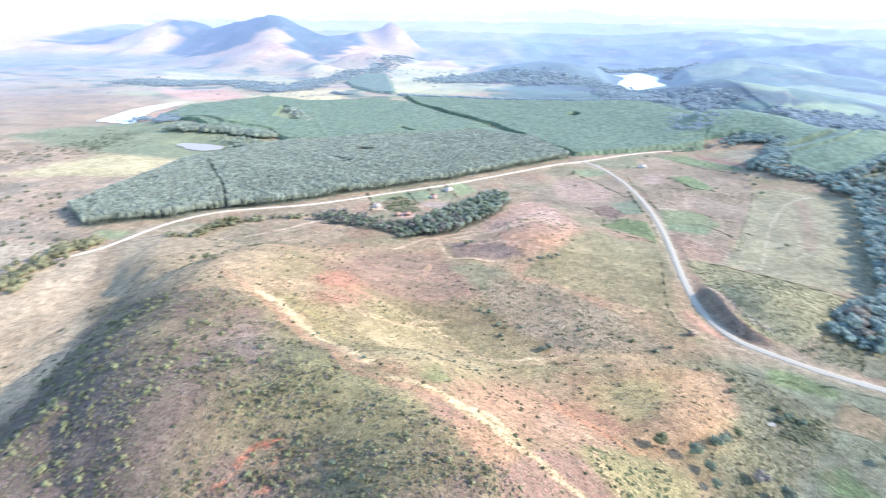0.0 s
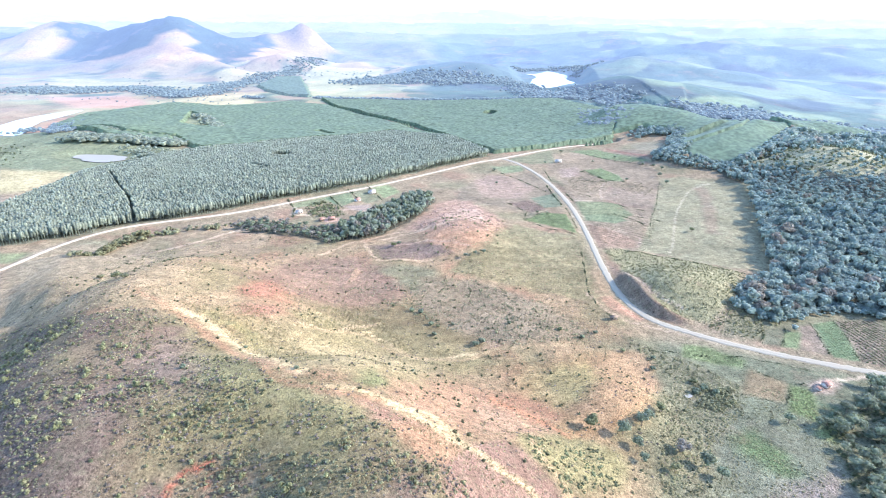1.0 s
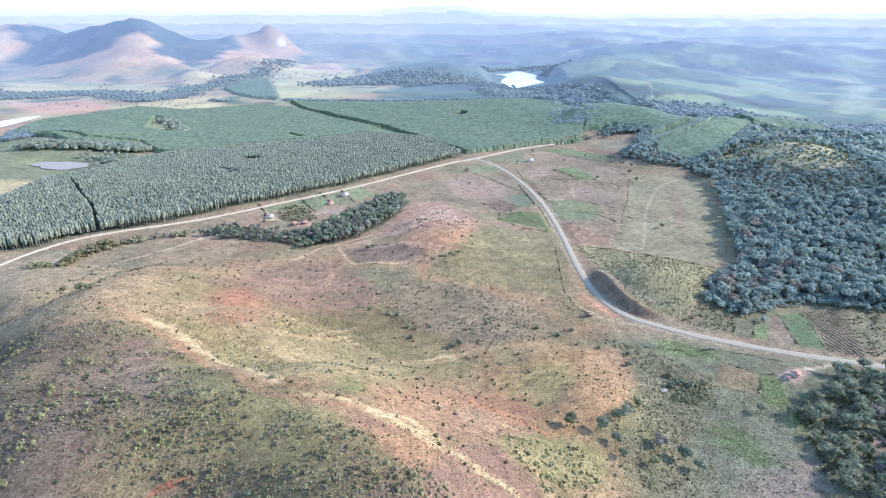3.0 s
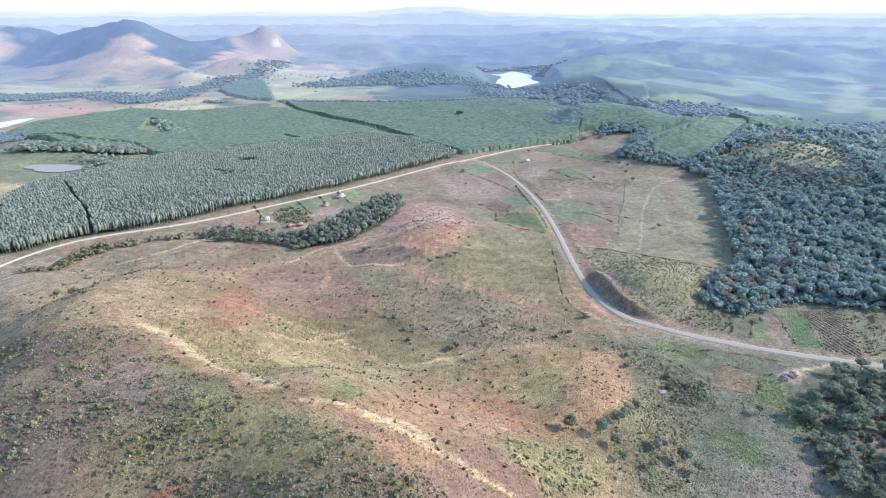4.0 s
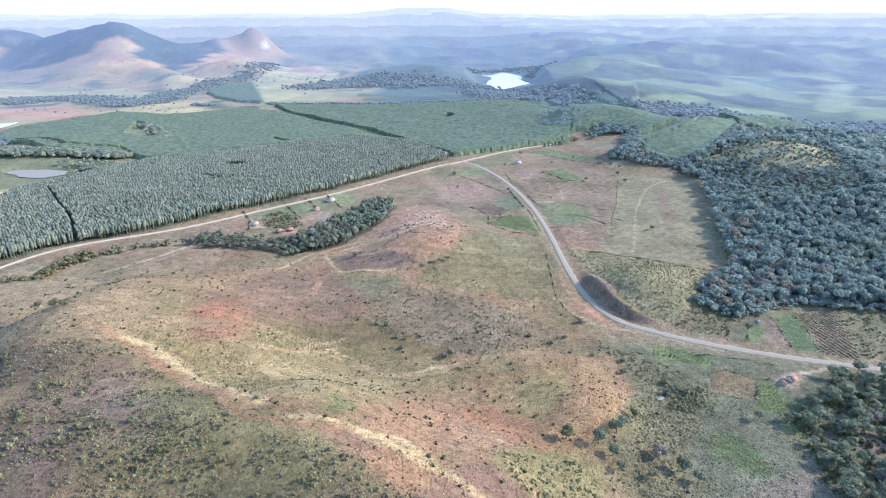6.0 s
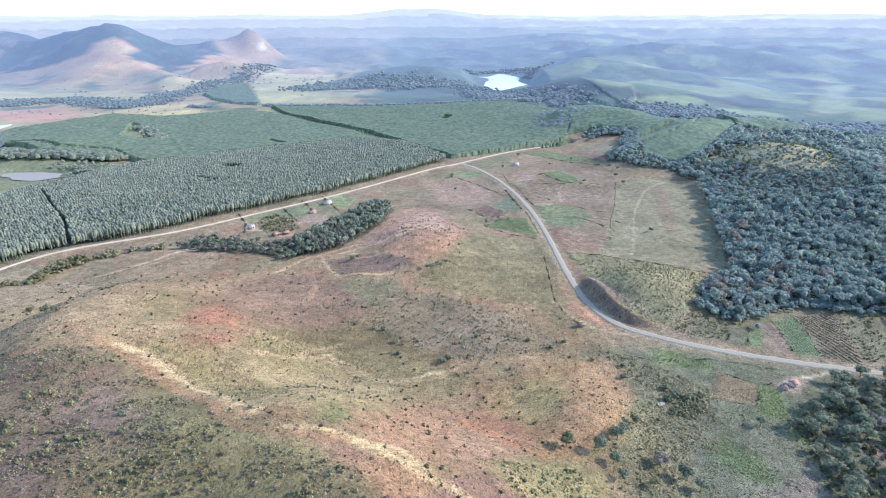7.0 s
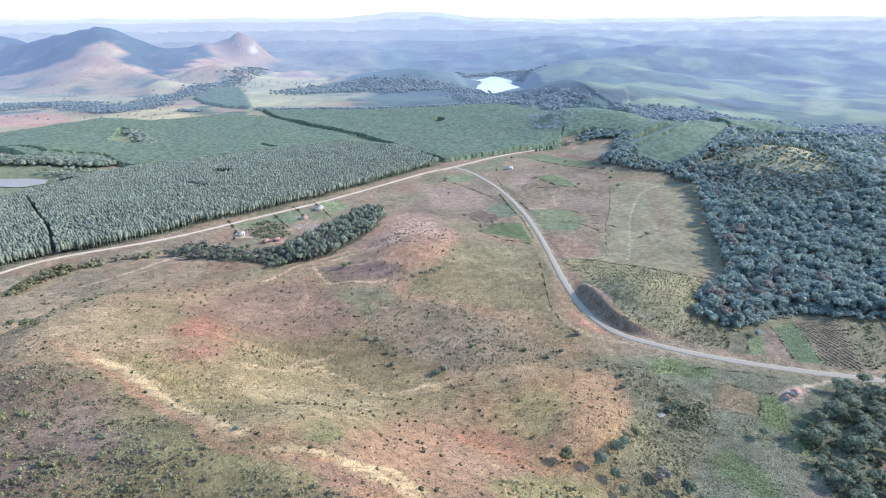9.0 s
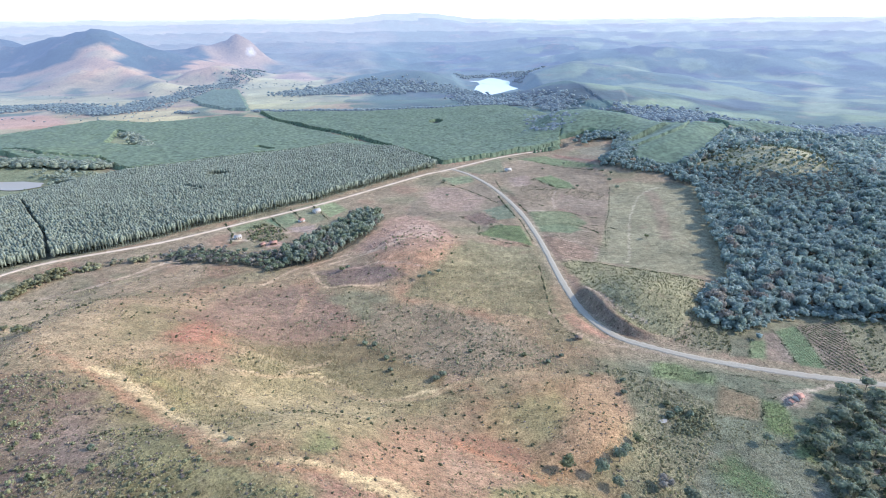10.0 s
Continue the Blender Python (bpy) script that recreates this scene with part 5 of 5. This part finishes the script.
def make_tree(name, mat, label, category, tall=1.0, spread_out=1.0, clumps=6, group=""):
    """A tree one metre high: tapered trunk, limbs and a crown of loose clumps."""
    top = tagged(new(name), label, category, group)
    trunk = [cone(0.035, 0.022, -0.06, 0.40, 6)]
    crown = []
    for n in range(clumps):
        a, r = n * 2.4 + RNG.uniform(0, 0.8), (0.0 if n == 0 else RNG.uniform(0.12, 0.27)) * spread_out
        at = np.array((math.cos(a) * r, math.sin(a) * r, RNG.uniform(0.38, 0.80) * tall))
        v, f = cone(0.018, 0.006, 0.0, 1.0, 4)
        v = v.copy()
        v[:, :2] += v[:, 2:3] * at[:2]
        v[:, 2] = 0.33 + v[:, 2] * (at[2] - 0.33)
        trunk.append((v, f))
        crown.append(clump(at, (0.18 * spread_out, 0.18 * spread_out, 0.15), 0, 0.2))
        crown.append(leaves(at, (0.22 * spread_out, 0.22 * spread_out, 0.19), 44, 0.055))
    part("trunk", *joined(trunk), BARK, top)
    part("crown", *joined(crown), mat, top)
    return top


def make_bush(name, mat, label, category, group=""):
    top = tagged(new(name), label, category, group)
    stems, crown = [], []
    for n in range(4):
        a = n * 1.6 + RNG.uniform(0, 0.6)
        at = np.array((math.cos(a) * 0.24, math.sin(a) * 0.24, RNG.uniform(0.34, 0.58)))
        v, f = cone(0.03, 0.012, 0.0, 1.0, 4)
        v = v.copy()
        v[:, :2] += v[:, 2:3] * at[:2]
        v[:, 2] = -0.05 + v[:, 2] * (at[2] + 0.05)
        stems.append((v, f))
        crown.append(clump(at, (0.27, 0.27, 0.26), 0, 0.2))
        crown.append(leaves(at, (0.33, 0.33, 0.34), 50, 0.06))
    part("stem", *joined(stems), BARK, top)
    part("crown", *joined(crown), mat, top)
    return top


def stand(proto, x, y, high, wide=1.0):
    """A copy of a plant at its place, turned at random."""
    z = float(ground_z(np.array([x]), np.array([y]))[0])
    return copy_thing(proto, pose(x, y, z, 0, 0, RNG.uniform(0, 360)) @ Matrix.Diagonal((high * wide, high * wide, high, 1)))


def drop(proto):
    for o in (*proto.children_recursive, proto):
        bpy.data.objects.remove(o)


DARK_TREES = [make_tree("tree", NEAR_LEAF, "dark green broadleaf tree in the roadside wood", "tree", spread_out=1.2, group="roadside wood") for _ in range(3)]
DARK_TREES += [make_tree("tree", BARE_LEAF, "half-bare brownish tree in the roadside wood", "tree", spread_out=1.3, group="roadside wood")]
x, y = lattice(NEAR_WOOD, 8.8, 3.2)
k = clear_of_roads(x, y, 7) & (np.hypot(x - 214, y - 236) > 9) & (np.hypot(x - 225, y - 205) > 11) & (np.hypot(x - 205, y - 262) > 5)
x, y = x[k], y[k]
near = (x < 240) & (y > 175)
for n, (a, b) in enumerate(zip(x[near], y[near])):
    stand(DARK_TREES[int(RNG.choice(4, p=(0.3, 0.3, 0.3, 0.1)))], a, b, RNG.uniform(4, 10.5), 1.05)
s = RNG.uniform(6, 11, np.sum(~near))
planted("roadside_wood", wood_tree, 6, x[~near], y[~near], s, s * 1.2, NEAR_LEAF, "dark trees farther back in the roadside wood", category="wood")
COPSE_TREES = [make_tree("tree", m, label, "tree", spread_out=s, group="copse by the knoll") for m, label, s in (
    (NEAR_LEAF, "dark green tree in the copse by the red knoll", 1.0), (GUM_LEAF, "grey-green slender tree in the copse", 0.85), (BARE_LEAF, "thin half-bare grey tree in the copse", 0.9))]
x, y = lattice(COPSE_EAST, 6.3, 2.4)
for a, b in zip(x, y):
    stand(COPSE_TREES[int(RNG.choice(3, p=(0.55, 0.37, 0.08)))], a, b, RNG.uniform(8, 14), RNG.uniform(0.6, 0.85))
x, y = lattice(COPSE_EAST, 5.6, 2.6, 0.5)
s = RNG.uniform(6, 11, len(x))
planted("copse", wood_tree, 6, x, y, s, s * 0.75, GUM_LEAF, "slim grey-green trees filling the copse by the knoll", category="wood")
x, y = lattice(COPSE_WEST, 5.2, 2.6)
s = RNG.uniform(3.5, 8, len(x))
grey = RNG.uniform(0, 1, len(x)) < 0.45
planted("thicket", thin_tree, 6, x[grey], y[grey], s[grey], s[grey] * 1.1, BARE_LEAF, "greyish thicket of low trees below the track", category="wood")
planted("thicket", wood_tree, 6, x[~grey], y[~grey], s[~grey], s[~grey], NEAR_LEAF, "olive thicket of low trees below the track", category="wood")
thicket("scrub", [(-228, 570), (-222, 605), (-196, 592), (-186, 566), (-206, 545)], 150, 0.8, 3.6, SHRUB_LEAF, "dark thicket between the garden plots", wide=1.3)
FIELD_TREES = [make_tree("tree", m, label, "tree", spread_out=s) for m, label, s in (
    (NEAR_LEAF, "dark green tree beside the bare slope", 1.2), (SHRUB_LEAF, "grey-green tree standing on dry pasture", 1.1), (BARE_LEAF, "leafless grey tree on the weedy slope", 1.3))]
for a, b, high, kind in ((52, 230, 8.5, 1), (68, 229, 8.0, 0), (74, 223, 6.5, 0), (79, 237, 8.0, 0), (83, 242, 6.5, 0), (92, 252, 6.5, 1), (97, 226, 8.0, 2), (76, 215, 5.5, 0), (107, 219, 8.5, 0), (112, 212, 7, 0), (90, 212, 5, 1), (163, 259, 6.5, 0), (178, 258, 5.5, 0), (200, 562, 5.5, 1), (93, 921, 7, 0), (63, 842, 5, 0), (-14, 783, 6.5, 0), (-9, 714, 4.5, 0),):
    stand(FIELD_TREES[kind], a, b, high)
for a, b, high, kind in ((220, 782, 7, 0), (222, 750, 6.5, 0), (171, 762, 5, 0), (223, 832, 6, 0), (232, 820, 6, 0), (139, 869, 4.5, 0), (177, 893, 5, 0), (210, 845, 5, 0), (41, 600, 4, 0), (52, 598, 3.5, 0), (228, 300, 9.5, 0), (247, 306, 9.0, 0), (-30, 452, 5.0, 0), (-22, 458, 4.5, 0), (-14, 462, 5.0, 0), (-100, 470, 6, 1), (-96, 474, 5, 0),):
    stand(FIELD_TREES[kind], a, b, high)
BELT = [make_tree("tree", m, "grey-green tree in the belt below the track", "tree", spread_out=1.1, group="belt below the track") for m in (HEATH_LEAF, BANK_LEAF)]
tree_belt([(-422, 270), (-434, 293), (-445, 317), (-448, 341), (-445, 358), (-436, 370)], 14, 150, 9, BANK_LEAF, "grey-green belt of trees in the western valley")
for line, wide, count in (([(-369, 394), (-360, 411), (-360, 431), (-355, 451), (-348, 466)], 6, 34),):
    p = np.array(line, float)
    for n in range(count):
        s, u = n % (len(p) - 1), RNG.uniform(0, 1)
        a, b = p[s] * (1 - u) + p[s + 1] * u + RNG.standard_normal(2) * wide * 0.5
        stand(BELT[n % 2], a, b, RNG.uniform(4, 9))
tree_belt([(-372, 396), (-362, 414), (-360, 436), (-352, 460), (-322, 482), (-285, 496)], 7, 110, 7, HEATH_LEAF, "olive belt of low trees below the track")
BUSHES = [make_bush("bush", m, label, "bush") for m, label in ((SHRUB_LEAF, "rounded grey-green bush on the dry pasture"), (NEAR_LEAF, "dark green bush on the open slope"))]
for a, b, high, kind in ((-62, 350, 3.4, 1), (-55, 348, 3.6, 1), (-45, 332, 3.4, 1), (-41, 318, 3.0, 1), (-12, 308, 4.0, 1), (-8, 312, 4.2, 1), (-40, 330, 2.4, 0), (-77, 355, 2.0, 0), (-300, 340, 4.6, 0), (-244, 290, 5.2, 0), (-233, 284, 4.2, 0),  (-128, 176, 2.6, 0), (-136, 188, 2.4, 1), (-84, 190, 2.0, 1), (-74, 136, 2.4, 1), (-60, 130, 2.2, 1), (-240, 410, 2.2, 1), (-210, 405, 2.0, 1),):
    stand(BUSHES[kind], a, b, high, 1.15)
for a, b, high, kind in ((-190, 430, 2.2, 1), (60, 330, 3.0, 1), (45, 335, 3.2, 0), (70, 338, 3.0, 1), (85, 318, 2.6, 0), (100, 300, 3.4, 1), (103, 312, 3.0, 1), (-30, 335, 2.4, 1), (10, 338, 2.6, 1), (-130, 232, 1.8, 1), (-60, 262, 1.6, 1), (-44, 250, 1.8, 1), (30, 300, 1.8, 0), (120, 280, 4, 1), (126, 284, 4.2, 1), (132, 281, 3.6, 1), (122, 290, 3.6, 0),):
    stand(BUSHES[kind], a, b, high, 1.15)
for proto in (*DARK_TREES, *COPSE_TREES, *FIELD_TREES, *BELT, *BUSHES):
    drop(proto)


# ---- hedges and crop rows ----
def hedge(line, high, label, mat=None):
    """A ragged row of bushes along a plot's edge."""
    p = np.array(line, float)
    long = np.linalg.norm(np.diff(p, axis=0), axis=1)
    at = np.arange(0, long.sum(), max(0.7, high * 0.33))
    ends = np.r_[0, np.cumsum(long)]
    x, y = np.interp(at, ends, p[:, 0]) + RNG.normal(0, 0.5, len(at)), np.interp(at, ends, p[:, 1]) + RNG.normal(0, 0.5, len(at))
    s = high * 0.5 * RNG.uniform(0.25, 1.3, len(at)) * (0.75 + 0.35 * np.sin(at * 0.31 + p[0, 0]))
    ob = planted("hedge", shrub, 5, x, y, s, s * 1.1, mat or HEDGE_LEAF, label, 0.05, "hedge")
    ob["kind"] = "thing"
    return ob


for line in ([(-256, 600), (-237, 570), (-228, 541)], [(-217, 632), (-184, 584)], [(-199, 658), (-173, 615)], [(-180, 681), (-146, 622)]):
    hedge(line, 3.4, "dark trimmed hedge between garden plots")
hedge([(58, 717), (65, 676), (71, 636)], 3.0, "ragged dark hedge along a field edge")
hedge([(80, 690), (88, 650)], 2.4, "ragged dark hedge along a field edge")
hedge([(75, 628), (79, 584), (81, 550)], 1.8, "ragged dark hedge along a field edge")
hedge([(-19, 793), (20, 747), (55, 692)], 2.2, "ragged dark hedge along a field edge")
hedge([(6, 636), (29, 606), (25, 580)], 2.2, "ragged dark hedge along a field edge")
hedge([(34, 642), (54, 618)], 1.8, "ragged dark hedge along a field edge")
hedge([(96, 688), (111, 674)], 2.2, "ragged dark hedge along a field edge")
hedge([(114, 806), (142, 760), (168, 762)], 2.4, "ragged dark hedge along a field edge")
hedge([(134, 918), (180, 876), (222, 839)], 2.4, "ragged dark hedge along a field edge")
hedge([(137, 652), (168, 632)], 1.8, "ragged dark hedge along a field edge")
hedge([(26, 577), (52, 546), (76, 536)], 2.0, "ragged dark hedge along a field edge")
hedge([(26, 580), (47, 604)], 1.8, "ragged dark hedge along a field edge")
hedge([(10, 700), (40, 708)], 1.2, "ragged dark hedge along a field edge")
hedge([(60, 800), (66, 745)], 1.8, "ragged dark hedge along a field edge")
hedge([(79, 499), (75, 432), (74, 399), (78, 376), (88, 360)], 1.8, "ragged dark hedge along a field edge")
hedge([(140, 615), (170, 600), (178, 590)], 1.8, "ragged dark hedge along a field edge")
hedge([(120, 700), (150, 690), (178, 684)], 1.2, "ragged dark hedge along a field edge")
hedge([(90, 760), (120, 750), (140, 748)], 1.2, "ragged dark hedge along a field edge")
hedge([(160, 740), (200, 720)], 1.2, "ragged dark hedge along a field edge")
hedge([(192, 362), (182, 341)], 2.2, "ragged dark hedge along a field edge")
hedge([(208, 366), (195, 340)], 1.6, "ragged dark hedge along a field edge")
hedge([(229, 374), (222, 333)], 2.0, "ragged dark hedge along a field edge")
hedge([(250, 384), (238, 328)], 1.6, "ragged dark hedge along a field edge")
hedge([(162, 309), (179, 297), (190, 296)], 1.6, "ragged dark hedge along a field edge")
hedge([(180, 295), (169, 275)], 1.8, "ragged dark hedge along a field edge")
hedge([(147, 284), (165, 277)], 1.2, "ragged dark hedge along a field edge")
hedge([(110, 499), (134, 497), (161, 482), (189, 461), (213, 455)], 2.0, "ragged dark hedge along a field edge")
hedge([(128, 611), (147, 594), (155, 578)], 2.4, "ragged dark hedge along a field edge")
hedge([(112, 800), (118, 810), (141, 766), (168, 756)], 2.2, "ragged dark hedge along a field edge")
hedge([(113, 752), (149, 755)], 2.0, "ragged dark hedge along a field edge")
hedge([(152, 540), (166, 596), (186, 655), (216, 765)], 1.3, "thin ragged hedge between stubble and meadow")
hedge([(104, 326), (122, 320), (160, 322), (200, 312)], 1.6, "ragged dark hedge along a field edge")


def crop_rows(shape, gap, turn, size, mat, label, make=tuft):
    ax, ay = np.array(shape).T
    r = math.hypot(np.ptp(ax), np.ptp(ay)) / 2
    gx, gy = np.meshgrid(np.arange(-r, r, gap), np.arange(-r, r, size * 0.9))
    gx, gy = gx.ravel() + RNG.normal(0, gap * 0.08, gx.size), gy.ravel() + RNG.normal(0, 0.2, gx.size)
    x, y = ax.mean() + gx * math.cos(turn) - gy * math.sin(turn), ay.mean() + gx * math.sin(turn) + gy * math.cos(turn)
    k = inside(x, y, shape) & clear_of_roads(x, y, 6) & (RNG.uniform(0, 1, len(x)) < 0.85)
    x, y = x[k], y[k]
    s = size * RNG.uniform(0.6, 1.2, len(x))
    return planted("crop_rows", make, 6, x, y, s, s * 1.3, mat, label, 0.05, "crops")


crop_rows([(27, 580), (47, 603), (73, 599), (79, 539)], 2.0, 0.3, 0.9, CROP_LEAF, "bright green crop beside the road")
crop_rows([(128, 332), (143, 331), (162, 318), (157, 311), (137, 315), (123, 316)], 2.0, 0.9, 0.9, CROP_LEAF, "bright green vegetable rows below the road")
crop_rows([(230, 373), (249, 383), (237, 329), (224, 333)], 2.0, 0.1, 0.8, CROP_LEAF, "narrow strip of green crop")
crop_rows([(252, 384), (283, 389), (259, 320), (240, 328)], 3.3, 0.30, 0.85, SHRUB_LEAF, "brown field of bushy crop in long rows", shrub)
crop_rows([(180, 294), (190, 290), (180, 261), (169, 270)], 2.0, 0.2, 0.9, CROP_LEAF, "tall green grass plot")
crop_rows([(124, 243), (142, 249), (154, 224), (146, 215), (133, 224)], 3.2, 0.6, 0.5, CROP_LEAF, "patchy green meadow growth")
crop_rows([(118, 813), (147, 835), (165, 792), (167, 763), (143, 761)], 2.6, 0.7, 0.8, CROP_LEAF, "green vegetable plot among stubble")
crop_rows([(90, 575), (128, 570), (150, 600), (172, 590), (142, 500), (104, 510), (94, 540)], 5.2, 1.0, 0.9, DOT_LEAF, "brown stubble rows in the dry fields")
crop_rows([(92, 690), (120, 700), (142, 735), (180, 690), (205, 740), (180, 760), (140, 755), (100, 790), (88, 740)], 6.5, 1.1, 1.1, DOT_LEAF, "brown stubble across the upper plots")
crop_rows([(6, 637), (32, 651), (51, 615), (34, 603)], 2.6, 0.4, 1.0, TWIG_LEAF, "brown stubble strip beside the green plot")
crop_rows([(109, 941), (155, 970), (191, 926), (224, 858), (194, 873), (146, 907)], 3.0, 0.8, 0.7, CROP_LEAF, "long green strip of crop below the wood")


# ---- houses ----
def box(x0, x1, y0, y1, z0, z1):
    v = np.array([(a, b, c) for c in (z0, z1) for b in (y0, y1) for a in (x0, x1)], float)
    return v, np.array([(0, 2, 3, 1), (4, 5, 7, 6), (0, 1, 5, 4), (2, 6, 7, 3), (0, 4, 6, 2), (1, 3, 7, 5)])


def house(x, y, turn, wide, deep, high, roof_mat, label, wall_mat=None, name="house"):
    """A single-storey house with a gabled roof, door and windows."""
    z = float(ground_z(np.array([x]), np.array([y]))[0])
    top = tagged(new(name), label, name)
    top.matrix_world = pose(x, y, z, 0, 0, turn)
    w, d, peak = wide / 2, deep / 2, high + deep * 0.27
    part("foundation", *box(-w - 0.1, w + 0.1, -d - 0.1, d + 0.1, -0.8, 0.25), PLANK, top)
    v, f = box(-w, w, -d, d, 0.25, high)
    part("wall", v, f, wall_mat or WHITEWASH, top)
    for s in (-1, 1):
        gable = np.array([(s * (w - 0.1), -d, high), (s * (w - 0.1), d, high), (s * (w - 0.1), 0, peak - 0.05), (s * (w - 0.35), -d, high), (s * (w - 0.35), d, high), (s * (w - 0.35), 0, peak - 0.05)])
        part("gable", gable, np.array([(0, 1, 2), (3, 5, 4), (0, 2, 5), (0, 5, 3), (1, 4, 5), (1, 5, 2)]), wall_mat or WHITEWASH, top)
        o, e = 0.5, 0.45
        low = high - o * 0.54
        ys, yo = s * (d + o), 0.0
        slab = np.array([(-w - e, ys, low), (w + e, ys, low), (w + e, yo, peak), (-w - e, yo, peak)])
        slab = np.concatenate([slab, slab + (0, 0, 0.16)])
        part("roof", slab, np.array([(0, 1, 2, 3), (4, 7, 6, 5), (0, 4, 5, 1), (1, 5, 6, 2), (2, 6, 7, 3), (3, 7, 4, 0)]), roof_mat, top)
    part("ridge", *box(-w - e, w + e, -0.15, 0.15, peak + 0.05, peak + 0.28), roof_mat, top)
    part("door", *box(-0.45, 0.45, -d - 0.04, -d + 0.02, 0.25, 2.3), PLANK, top)
    for a in (-w * 0.6, w * 0.6):
        pane = part("window", *box(a - 0.55, a + 0.55, -d - 0.05, -d + 0.02, 1.1, 2.1), DARK_GLASS, top)
        part("window_sill", *box(a - 0.65, a + 0.65, -d - 0.16, -d + 0.03, 1.0, 1.1), WHITEWASH, pane)
    return top


house(200, 295, 25, 4.4, 3.6, 2.4, ROOF_TILE, "small white house with a red tiled roof by the road")
house(194, 291, 110, 2.2, 2.0, 1.9, ROOF_TILE, "small outbuilding with a red roof beside the house", name="shed")
house(-164, 645, 48, 8.0, 6.0, 3.0, ROOF_SHEET, "white farmhouse with a pale roof among garden plots")
house(-174, 613, 48, 6.0, 4.5, 2.7, ROOF_TILE, "small house with a reddish roof in the gardens")
house(-226, 556, 40, 6.5, 5.0, 2.7, ROOF_SHEET, "pale house in a sandy yard beside the track")
house(-184, 541, 20, 7.0, 4.5, 2.5, ROOF_TILE, "low shed with a reddish roof behind the copse", PLANK, "shed")
house(-194, 537, 60, 5.0, 4.0, 2.4, ROOF_TILE, "small brown-roofed shed at the wood edge", PLANK, "shed")
house(84, 856, 15, 9.0, 6.0, 3.0, ROOF_SHEET, "white farmhouse standing alone in the upper fields")
house(86, 360, 10, 4.5, 3.2, 2.3, PLANK, "open weathered shed beside the road bend", PLANK, "shed")
house(-712, 1488, 20, 12.0, 8.0, 3.4, ROOF_SHEET, "far white farmhouse among dark trees")
